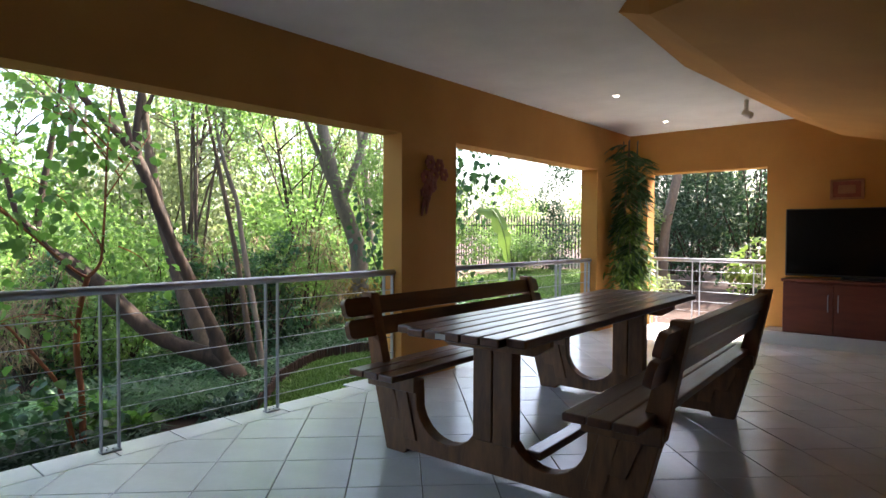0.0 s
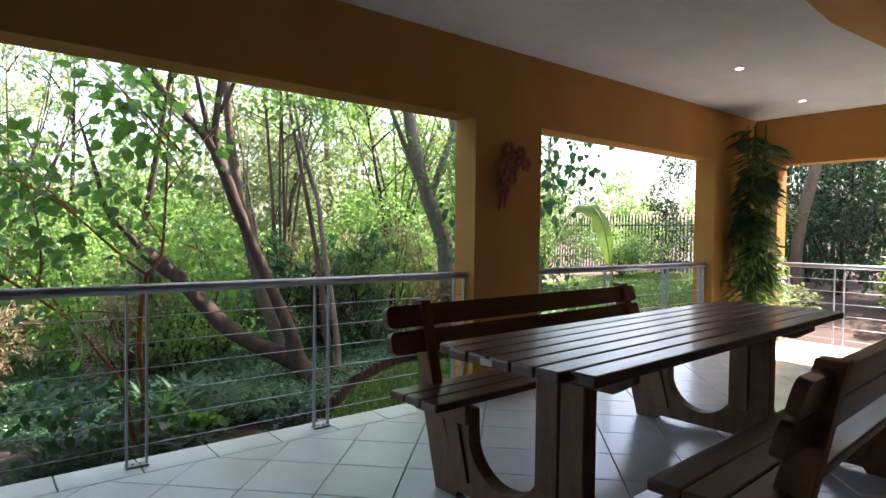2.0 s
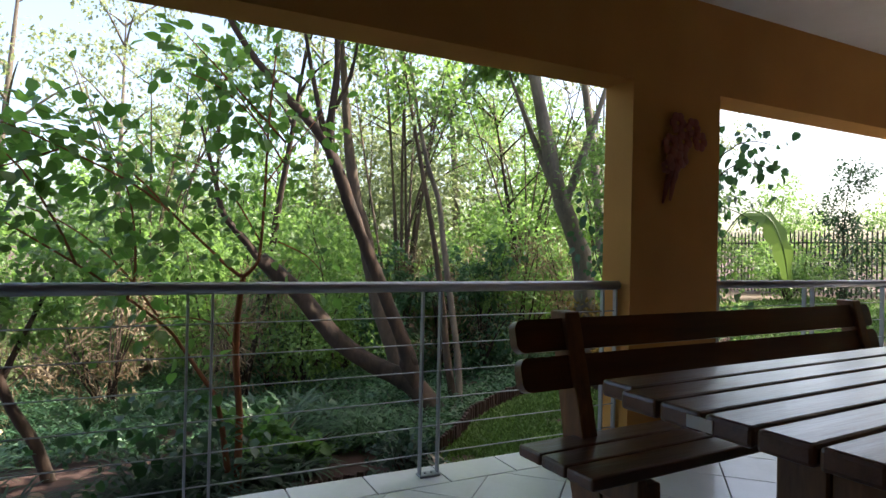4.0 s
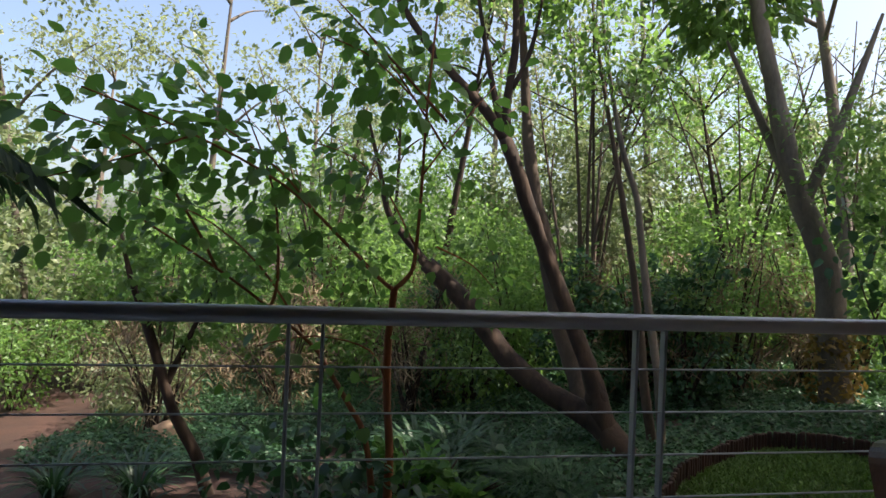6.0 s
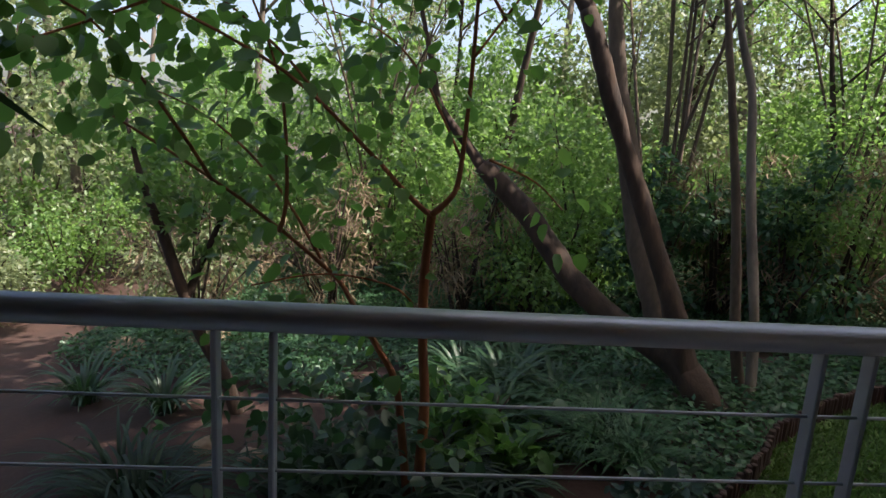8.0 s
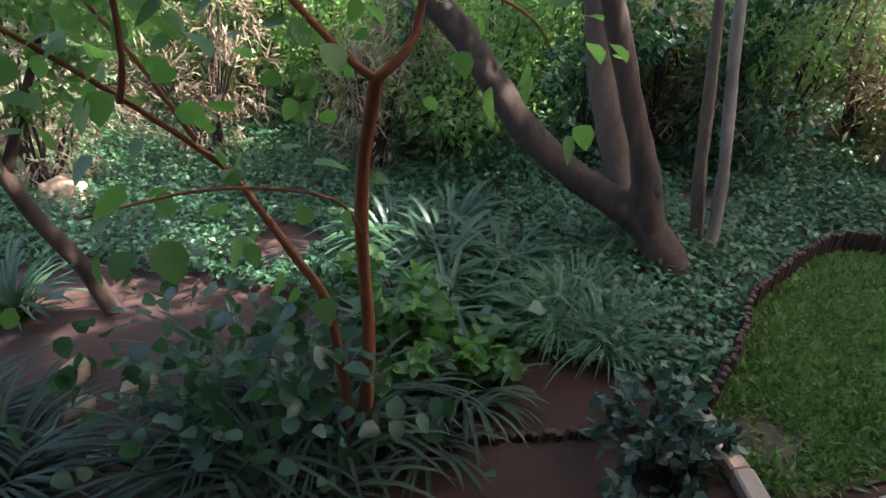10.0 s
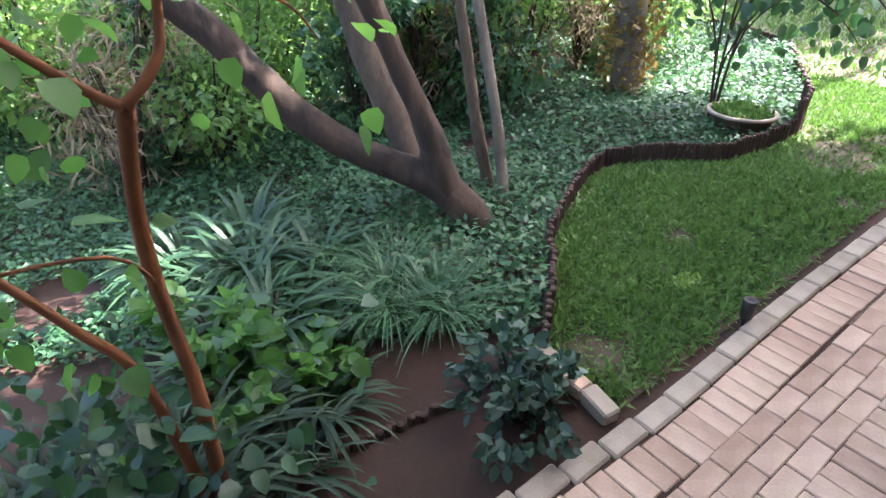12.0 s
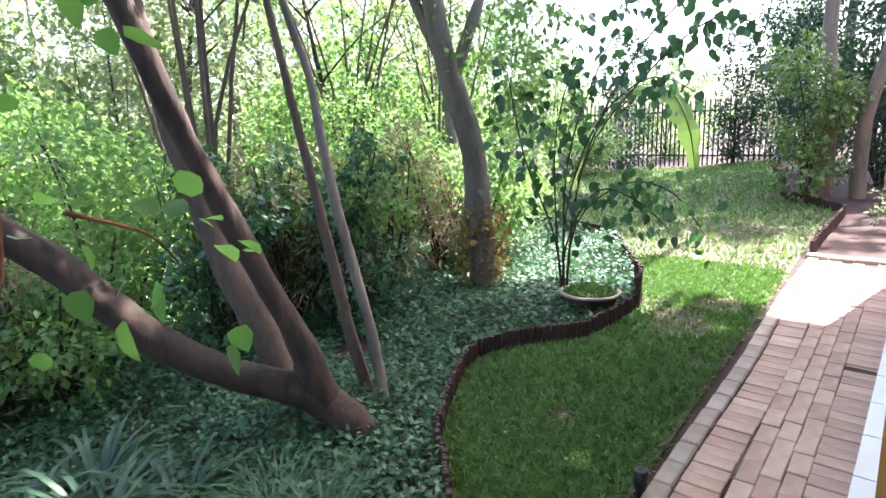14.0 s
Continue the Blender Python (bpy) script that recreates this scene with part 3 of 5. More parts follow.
LAWN = surface("lawn_thatch", (0.055, 0.038, 0.024), (0.125, 0.088, 0.054), 1.6, 0.95, 0.8, 45)
lawn = tagged(sheet("lawn", list(np.arange(-13, -1.0, 0.1)), list(np.arange(3.4, 20.6, 0.1)), lambda x, y: ground_z(x, y) + 0.012, LAWN, lawn_here),
              "short green lawn with worn patches", "lawn", "", "structure")


def grass(name, n, x0, x1, y0, y1, h, w, seed):
    rng = np.random.default_rng(seed)
    p = np.column_stack([rng.uniform(x0, x1, n), rng.uniform(y0, y1, n)])
    worn = ((-1.62, 6.7, 0.34), (-1.25, 6.0, 0.10), (-1.75, 4.9, 0.09), (-1.45, 7.2, 0.22), (-1.95, 7.0, 0.16), (-1.40, 3.72, 0.15))

    def bare(x, y):
        q = noise.noise(Vector((x * 7, y * 7, 0.3))) + 0.6 * noise.noise(Vector((x * 19, y * 19, 4.1)))
        m = max(1.0 - math.hypot(x - a, y - b) / c for a, b, c in worn)
        edge = max(0.0, (x + 1.20) / 0.10) if y < 8.4 else 0.0
        return max(0.85 * min(1.0, max(0.0, m * 2.0 + 0.45 + 0.6 * q)) * (m > -0.5), 0.35 * (q > 0.75), 0.8 * edge)

    ok = [lawn_here(x, y) and rng.random() > bare(x, y) for x, y in p]
    p = p[np.array(ok)]
    pos = np.column_stack([p, [ground_z(x, y) + 0.008 for x, y in p]])
    aim = rng.normal(size=pos.shape) * 0.75 + np.array([0, 0, 0.9])
    aim[:, 2] = np.abs(aim[:, 2])
    ob = leaf_cloud(name, pos, aim, rng.uniform(0.6, 1.3, len(pos)) * h, "long", rng, L_GRASS, None, "", 0.2, 0.4)
    return tagged(ob, "dense short green lawn grass", "grass", "", "stuff")


grass("lawn_grass", 110000, -2.9, -1.05, 3.5, 8.4, 0.050, 1, 1)
grass("lawn_grass", 60000, -9.0, -0.9, 8.4, 20.5, 0.08, 1, 2)

# ---------------- edging, kerb, path ----------------
def path_z(x, y):
    return -0.50 + 0.085 * (y - 4) + 0.004 * noise.noise(Vector((x * 3, y * 3, 2)))


log_bm = lathe([(0.019, -0.25), (0.020, 0.145), (0.017, 0.158), (0.008, 0.162)], 8)
log_me = bpy.data.meshes.new("edging_log")
log_bm.to_mesh(log_me)
log_bm.free()
log_me.materials.append(LOG)


def log_border(line, label, z_lift=0.0, limit=300):
    root = thing("log_edging", (line[0][0], line[0][1], ground_z(*line[0])), label, "edging")
    rng = random.Random(5)
    for q in resample(line, 0.036)[:limit]:
        ob = new("log", log_me)
        ob.parent = root
        ob.matrix_basis = Matrix.Translation((q.x - line[0][0] + rng.uniform(-.004, .004), q.y - line[0][1] + rng.uniform(-.004, .004),
                                              ground_z(q.x, q.y) - ground_z(*line[0]) + rng.uniform(-0.008, 0.010) + z_lift)) @ Euler((rng.uniform(-.06, .06), rng.uniform(-.06, .06), rng.uniform(0, 6))).to_matrix().to_4x4()
    return root


log_border(EDGE, "low dark log edging curving between lawn and planting bed")
log_border([(-2.02, 6.80), (-2.06, 6.95), (-2.12, 7.12), (-2.22, 7.28)], "short run of taller dark logs beside the planter bowl", 0.15)
log_border([(-1.60, 3.02), (-1.66, 2.70), (-1.68, 2.45), (-1.66, 2.25), (-1.58, 1.95)], "low dark rotten log edging across the bare soil", -0.115)
log_border(RIGHT_EDGE, "low dark log edging along the far planting bed")


def block_mesh(lx, ly, lz, bev, seed):
    bm = box((-lx / 2, -ly / 2, -lz), (lx / 2, ly / 2, 0), bev)
    for v in bm.verts:
        v.co += noise.noise_vector(v.co * 18 + Vector((seed, 0, 0))) * 0.004
    me = bpy.data.meshes.new("block")
    bm.to_mesh(me)
    bm.free()
    return me


paver_meshes = [block_mesh(0.198, 0.0965, 0.06, 0.005, k) for k in range(5)]
for me in paver_meshes:
    me.materials.append(BRICK)
kerb_meshes = [block_mesh(0.105, 0.205, 0.11, 0.010, 10 + k) for k in range(4)]
for me in kerb_meshes:
    me.materials.append(KERB)

path_root = thing("path", (-0.6, 6.0, path_z(-0.6, 6.0)), "clay brick path with worn pinkish pavers along the veranda", "path", "", "structure")
prng = random.Random(11)
P0 = Vector((-0.6, 6.0, path_z(-0.6, 6.0)))


def kerb_x(y):
    return -1.0 - (0.10 * (3.6 - y) if y < 3.6 else 0.0) + 0.012 * math.sin(y * 2.3)


def lay(mesh_list, x, y, turn, name, root, origin, lift=0.0):
    ob = new(name, prng.choice(mesh_list))
    ob.parent = root
    ob.matrix_basis = Matrix.Translation((x - origin.x, y - origin.y, path_z(x, y) + lift + prng.uniform(-0.004, 0.004) - origin.z)) @ Matrix.Rotation(0.085, 4, "X") @ Euler((prng.uniform(-.008, .008), prng.uniform(-.008, .008), turn + prng.uniform(-.02, .02))).to_matrix().to_4x4()
    return ob


y = 2.5
while y < 8.95:
    lay(paver_meshes, kerb_x(y) + 0.165, y, 0, "brick", path_root, P0)
    lay(paver_meshes, -0.33, y, 0, "brick", path_root, P0)
    y += 0.1005
for c in range(3):
    y = 2.5 + (0.1 if c % 2 else 0.0)
    while y < 8.85:
        if prng.random() < 0.16 and y < 8.7:
            lay(paver_meshes, -0.68 + 0.1 * c, y, math.pi / 2, "brick", path_root, P0, 0.001)
        else:
            lay(paver_meshes, -0.68 + 0.1 * c, y, math.pi / 2, "brick", path_root, P0)
        y += 0.2015
bed_bm = bmesh.new()
pv = [bed_bm.verts.new((x - P0.x, yy - P0.y, path_z(x, yy) - 0.014 - P0.z)) for yy in (2.4, 9.0) for x in (-1.02, -0.2)]
bed_bm.faces.new((pv[0], pv[1], pv[3], pv[2]))
part("jointing", bed_bm, JOINT, path_root)

kerb = thing("kerb", (-1.02, 6.0, path_z(-1.02, 6.0)), "weathered brick kerb between lawn and path", "kerb", "", "structure")
K0 = Vector((-1.02, 6.0, path_z(-1.02, 6.0)))
y = 2.6
while y < 8.95:
    lay(kerb_meshes, kerb_x(y) + 0.005, y, 0.0, "kerb_brick", kerb, K0, 0.016)
    y += 0.2085
x = -0.95
while x < 0.0:
    lay(kerb_meshes, x, 9.0, math.pi / 2, "kerb_brick", kerb, K0, 0.035)
    x += 0.216

row = thing("brick_row", (-1.56, 3.51, ground_z(-1.56, 3.51)), "short row of three old bricks between soil and lawn", "edging")
for k, (x, y, m2) in enumerate(((-1.50, 3.51, KERB), (-1.33, 3.49, BRICK), (-1.16, 3.47, KERB))):
    me = block_mesh(0.165, 0.085, 0.10, 0.010, 30 + k)
    me.materials.append(m2)
    ob = new("brick", me)
    ob.parent = row
    ob.matrix_basis = Matrix.Translation((x + 1.56, y - 3.51, 0.07)) @ Euler((0.1, 0.05 * k, 0.1 - 0.12 * k)).to_matrix().to_4x4()


def bollard():
    root = thing("garden_light", (-1.07, 4.45, ground_z(-1.07, 4.45)), "small black garden spotlight at the lawn edge", "lamp")
    part("stake", lathe([(0.012, -0.1), (0.012, 0.06)], 8), BLACK, root)
    part("head", lathe([(0.030, 0.05), (0.034, 0.09), (0.036, 0.15), (0.030, 0.155), (0.020, 0.14)], 14), BLACK, root, "", True)


bollard()


def bowl_planter():
    root = thing("bowl_planter", (-2.33, 6.50, ground_z(-2.33, 6.50) - 0.01), "wide shallow terracotta bowl filled with green seedlings", "planter")
    root.scale = (0.84, 0.84, 0.86)
    part("bowl", lathe([(0.14, 0.05), (0.24, 0.14), (0.29, 0.24), (0.31, 0.25), (0.31, 0.262), (0.27, 0.262), (0.26, 0.22)], 32), AGEDPOT, root, "", True)
    part("rim", lathe([(0.30, 0.255), (0.318, 0.262), (0.318, 0.282), (0.285, 0.284), (0.28, 0.26)], 32), KERB, root, "pale worn rim", True)
    part("foot", lathe([(0.15, -0.1), (0.14, 0.06)], 20), AGEDPOT, root)
    rng = np.random.default_rng(21)
    n = 900
    a, r = rng.uniform(0, 6.28, n), 0.26 * np.sqrt(rng.random(n))
    pos = np.column_stack([r * np.cos(a), r * np.sin(a), 0.22 + rng.random(n) * 0.06])
    aim = rng.normal(size=(n, 3)) * 0.5 + np.array([0, 0, 1])
    leaf_cloud("foliage", pos, aim, rng.uniform(0.03, 0.07, n), "oval", rng, L_GRASS, root)


bowl_planter()

# ---------------- plants ----------------
def grown(points, radii, mat, name, root, origin, sides=10, rough=0.25):
    o = Vector(origin)
    return part(name, tube([Vector(p) - o for p in points], radii, sides, None, rough), mat, root, "", True)


def leaning_tree():
    o = (-2.74, 4.17, -0.60)
    root = thing("leaning_tree", o, "leaning dark-barked tree forking low above the ground cover", "tree")
    g = lambda pts, r, name="limb", mat=BARK, sides=12: grown(pts, r, mat, name, root, o, sides)
    g([(-2.58, 4.14, -0.75), (-2.66, 4.05, -0.47), (-2.78, 3.95, -0.30), (-2.92, 3.84, -0.17), (-3.20, 3.58, -0.05), (-3.45, 3.31, 0.15), (-3.68, 3.07, 0.46), (-3.85, 2.83, 0.76), (-3.96, 2.52, 1.04)],
      [0.145, 0.125, 0.118, 0.108, 0.095, 0.094, 0.098, 0.095, 0.082], "trunk")
    g([(-3.95, 2.53, 1.02), (-4.0, 2.38, 1.22), (-4.02, 2.15, 1.50), (-4.05, 2.05, 1.9), (-4.15, 1.9, 2.5)], [0.05, 0.042, 0.034, 0.024, 0.010])
    g([(-2.80, 3.92, -0.28), (-2.87, 3.86, 0.02), (-2.93, 3.81, 0.22), (-3.02, 3.74, 0.45), (-3.13, 3.57, 0.93), (-3.16, 3.40, 1.34), (-3.13, 3.25, 1.67), (-3.12, 3.13, 1.98), (-3.15, 3.06, 2.16)],
      [0.10, 0.088, 0.074, 0.070, 0.066, 0.064, 0.064, 0.062, 0.060], "trunk")
    g([(-3.05, 3.92, -0.26), (-3.23, 3.88, -0.03), (-3.39, 3.81, 0.30), (-3.54, 3.73, 0.70), (-3.63, 3.67, 1.06), (-3.67, 3.59, 1.44), (-3.69, 3.50, 1.82), (-3.75, 3.42, 2.5), (-3.85, 3.35, 3.6), (-4.0, 3.2, 4.8)],
      [0.12, 0.105, 0.098, 0.092, 0.086, 0.080, 0.070, 0.050, 0.032, 0.015], "trunk", BARKM)
    g([(-3.15, 3.08, 2.13), (-3.15, 2.88, 2.39), (-3.15, 2.54, 2.72), (-3.17, 2.12, 3.23), (-3.2, 1.8, 3.9)], [0.056, 0.046, 0.038, 0.028, 0.012])
    g([(-3.15, 3.07, 2.10), (-3.15, 3.06, 2.46), (-3.16, 3.12, 3.01), (-3.18, 3.11, 3.54), (-3.25, 3.2, 4.4)], [0.050, 0.040, 0.033, 0.026, 0.010])
    g([(-3.15, 3.02, 2.24), (-3.14, 2.94, 2.55), (-3.14, 2.84, 3.0), (-3.15, 2.74, 3.55)], [0.034, 0.028, 0.022, 0.010])
    g([(-3.15, 3.10, 2.6), (-3.12, 3.25, 2.95), (-3.1, 3.34, 3.5)], [0.026, 0.020, 0.010])
    # burl at the fork
    bm = bmesh.new()
    bmesh.ops.create_uvsphere(bm, u_segments=12, v_segments=8, radius=0.095, matrix=Matrix.Translation(Vector((-2.86, 3.86, 0.0)) - Vector(o)))
    for v in bm.verts:
        v.co += noise.noise_vector(v.co * 9) * 0.03
    part("burl", bm, BARK, root, "", True)
    rng = np.random.default_rng(31)
    pos, aim = clumps([(-3.3, 2.6, 4.0), (-3.5, 3.4, 4.8), (-3.8, 2.4, 5.0), (-4.4, 3.8, 5.0)], [0.8, 1.0, 1.0, 1.0], 3600, rng)
    leaf_cloud("crown", pos - np.array(o), aim, rng.uniform(0.09, 0.17, len(pos)), "rhomb", rng, L_WOOD, root)
    # added crown above the roof line, out of view, shading the near garden
    high = [(a + 0.3 * math.sin(5 * b), b, 6.3 + 0.5 * math.sin(2 * a + b)) for a in np.arange(-3.9, -0.9, 0.9) for b in np.arange(-0.6, 4.4, 0.9)]
    pos, aim = clumps(high, [0.85] * len(high), 7600, rng, 0.6)
    leaf_cloud("shade_crown", pos - np.array(o), aim, rng.uniform(0.14, 0.24, len(pos)), "rhomb", rng, L_WOOD, root)
    # limbs added to carry the shading crown
    for tip in ((-2.0, 1.2, 6.1), (-3.4, 0.6, 6.2), (-3.6, 3.8, 6.3), (-1.6, 3.4, 6.1)):
        g([(-3.6, 3.3, 4.2), ((tip[0] - 3.6) / 2, (tip[1] + 3.3) / 2, 5.4), tip], [0.03, 0.024, 0.008])


leaning_tree()


def thin_trunks():
    o = (-2.95, 4.55, -0.58)
    root = thing("slender_tree", o, "slender pale twin-stemmed young tree beside the leaning tree", "tree")
    grown([(-2.82, 4.44, -0.66), (-2.90, 4.47, -0.35), (-3.05, 4.51, 0.10), (-3.27, 4.50, 0.80), (-3.35, 4.46, 1.31), (-3.37, 4.40, 1.75), (-3.40, 4.26, 2.19), (-3.45, 4.1, 3.0), (-3.5, 4.0, 3.9)], [0.044, 0.042, 0.040, 0.036, 0.033, 0.030, 0.026, 0.018, 0.006], BARKG, "stem", root, o, 8)
    grown([(-2.99, 4.47, -0.66), (-3.05, 4.47, -0.40), (-3.18, 4.46, -0.04), (-3.36, 4.48, 0.51), (-3.48, 4.45, 1.07), (-3.54, 4.37, 1.61), (-3.54, 4.27, 2.08), (-3.6, 4.1, 3.0), (-3.7, 4.0, 3.8)], [0.048, 0.046, 0.044, 0.038, 0.034, 0.030, 0.026, 0.016, 0.006], BARKM, "stem", root, o, 8)
    rng = np.random.default_rng(33)
    pos, aim = clumps([(-3.1, 3.7, 3.2), (-3.3, 3.9, 3.8), (-3.4, 4.2, 3.0)], [0.6, 0.7, 0.5], 1500, rng)
    leaf_cloud("crown", pos - np.array(o), aim, rng.uniform(0.05, 0.09, len(pos)), "oval", rng, L_WOOD, root)


thin_trunks()


def ivy_tree():
    o = (-3.84, 7.07, -0.45)
    root = thing("garden_tree", o, "pale-barked garden tree with dry yellowing climber at its base", "tree")
    grown([(-3.84, 7.07, -0.55), (-3.88, 7.0, 0.4), (-3.9, 6.92, 1.17), (-3.9, 6.5, 2.06), (-3.95, 6.2, 3.2), (-4.1, 6.0, 4.5), (-4.2, 5.8, 6.0)], [0.17, 0.145, 0.135, 0.11, 0.09, 0.06, 0.02], BARKG, "trunk", root, o, 12)
    grown([(-3.9, 6.7, 1.65), (-4.1, 6.3, 2.6), (-4.6, 6.1, 3.8)], [0.07, 0.05, 0.015], BARKG, "limb", root, o, 9)
    grown([(-3.9, 6.6, 1.8), (-3.6, 6.8, 2.8), (-3.5, 7.1, 3.8)], [0.07, 0.05, 0.015], BARKG, "limb", root, o, 9)
    rng = np.random.default_rng(35)
    pos, aim = clumps([(-4.4, 5.9, 5.2), (-4.8, 6.2, 4.4), (-4.0, 6.4, 5.8), (-3.8, 6.6, 2.7), (-3.5, 6.9, 2.2), (-3.3, 6.6, 1.9), (-3.0, 6.9, 1.5), (-2.9, 6.5, 2.4)], [1.0, 0.9, 1.0, 0.55, 0.5, 0.5, 0.4, 0.5], 6500, rng)
    leaf_cloud("crown", pos - np.array(o), aim, rng.uniform(0.09, 0.17, len(pos)) * np.where(pos[:, 2] < 3.2, 0.6, 1.15), "rhomb", rng, L_WOOD, root)
    n = 700
    z = rng.uniform(-0.45, 0.55, n)
    a = rng.uniform(0, 6.28, n)
    r = rng.uniform(0.14, 0.30, n)
    pos = np.column_stack([-3.86 + r * np.cos(a), 7.03 + r * np.sin(a), z])
    leaf_cloud("climber", pos - np.array(o), rng.normal(size=(n, 3)) + np.array([0, 0, -0.5]), rng.uniform(0.05, 0.09, n), "oval", rng, L_DRY, root, "dry yellowing climber leaves")["kind"] = "stuff"


ivy_tree()


def orange_shrub():
    """Tall shrub with orange stems and broad leaves right outside the balustrade."""
    o = (-1.60, 2.10, -0.72)
    root = thing("orange_stemmed_shrub", o, "tall broad-leaved shrub with smooth orange-brown stems outside the railing", "shrub")
    tips = []

    def stem(pts, r0, r1, name="stem"):
        n = len(pts)
        grown(pts, [r0 + (r1 - r0) * i / (n - 1) for i in range(n)], BARKO, name, root, o, 8, 0.12)
        tips.append([Vector(p) for p in pts])

    stem([(-1.69, 2.04, -0.75), (-1.72, 2.04, -0.50), (-1.79, 2.05, -0.05), (-1.80, 2.02, 0.32), (-1.70, 2.01, 0.65), (-1.53, 2.02, 0.95)], 0.030, 0.021)
    stem([(-1.53, 2.02, 0.95), (-1.53, 2.09, 1.02), (-1.54, 2.13, 1.12), (-1.52, 2.15, 1.5), (-1.48, 2.16, 2.0), (-1.45, 2.2, 2.6)], 0.015, 0.006)
    stem([(-1.53, 2.02, 0.95), (-1.55, 1.97, 0.98), (-1.57, 1.87, 1.07), (-1.58, 1.74, 1.2), (-1.5, 1.4, 1.5), (-1.3, 0.95, 1.72), (-1.05, 0.55, 1.85)], 0.015, 0.004)
    stem([(-1.67, 2.01, -0.75), (-1.76, 1.96, -0.35), (-1.85, 1.90, 0.02), (-1.87, 1.79, 0.22), (-1.92, 1.66, 0.42), (-1.93, 1.54, 0.58), (-1.85, 1.1, 0.95), (-1.7, 0.6, 1.3)], 0.024, 0.006)
    stem([(-1.88, 1.3, 0.78), (-1.8, 1.35, 1.0), (-1.85, 1.3, 1.5), (-1.9, 1.1, 2.0)], 0.012, 0.004)
    stem([(-1.82, 1.0, 1.02), (-1.6, 0.9, 1.3), (-1.35, 0.7, 1.65), (-1.1, 0.4, 1.75)], 0.010, 0.003)
    stem([(-1.45, 2.27, 1.9), (-1.4, 1.9, 2.25), (-1.3, 1.6, 2.5)], 0.009, 0.003, "branch")
    stem([(-1.46, 2.27, 1.75), (-1.55, 2.05, 2.1), (-1.65, 1.8, 2.45)], 0.008, 0.003, "branch")
    stem([(-1.55, 1.58, 1.35), (-1.6, 1.35, 1.6), (-1.75, 1.0, 1.85), (-1.9, 0.7, 1.95)], 0.008, 0.003, "branch")
    stem([(-1.3, 0.95, 1.7), (-1.2, 0.65, 1.55), (-1.05, 0.3, 1.4)], 0.006, 0.003, "branch")
    stem([(-1.5, 2.25, 1.2), (-1.7, 2.5, 1.1), (-1.95, 2.7, 0.95)], 0.006, 0.003, "branch")
    stem([(-1.79, 2.02, 0.35), (-1.55, 1.9, 0.6), (-1.4, 1.6, 0.7), (-1.35, 1.3, 0.65)], 0.007, 0.003, "branch")
    stem([(-1.9, 0.9, 1.9), (-2.1, 0.6, 1.9), (-2.3, 0.2, 1.8)], 0.006, 0.003, "branch")
    stem([(-1.54, 2.13, 1.2), (-1.75, 1.95, 1.55), (-1.95, 1.75, 1.75), (-2.1, 1.5, 1.85)], 0.007, 0.003, "branch")
    stem([(-1.5, 2.15, 1.6), (-1.6, 2.4, 1.95), (-1.7, 2.6, 2.2)], 0.006, 0.003, "branch")
    stem([(-1.9, 1.5, 0.65), (-2.05, 1.2, 1.05), (-2.15, 0.8, 1.35), (-2.2, 0.3, 1.5)], 0.009, 0.003, "branch")
    stem([(-1.48, 2.16, 1.95), (-1.25, 1.85, 2.15), (-1.1, 1.6, 2.2)], 0.006, 0.003, "branch")
    rng = np.random.default_rng(41)
    pos, aim, size = [], [], []
    for j, pts in enumerate(tips[1:]):
        n = len(pts)
        for i in range((40, 150, 36, 100, 110, 60, 80, 120, 80, 16, 26, 90, 70, 40, 70, 50)[j]):
            t = rng.uniform(0.25, 1.0) * (n - 1)
            k = min(int(t), n - 2)
            p = pts[k].lerp(pts[k + 1], t - k)
            d = (pts[k + 1] - pts[k]).normalized()
            off = Vector(rng.normal(size=3)) * 0.14
            pos.append(p + off)
            v = off.normalized() + d * 0.4 + Vector((0, 0, -0.45))
            aim.append(v)
            size.append(rng.uniform(0.055, 0.112) * (0.65 if p.x > -1.62 and p.y > 1.75 and p.z < 1.5 else 1.0))
    pos, aim = np.array(pos) - np.array(o), np.array(aim)
    leaf_cloud("leaves", pos, aim, np.array(size), "heart", rng, L_BIG, root, "", 0.2, 0.2)
    # lower leaves of the same shrub, shade painted in by a darker leaf colour
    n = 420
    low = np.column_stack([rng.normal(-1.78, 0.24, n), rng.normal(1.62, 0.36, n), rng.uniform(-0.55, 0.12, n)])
    leaf_cloud("low_leaves", low - np.array(o), rng.normal(size=(n, 3)) + np.array([0, 0, -0.4]), rng.uniform(0.045, 0.10, n), "heart", rng, L_SHADE, root, "lower leaves with shade put into a darker green", 0.2, 0.2)



orange_shrub()


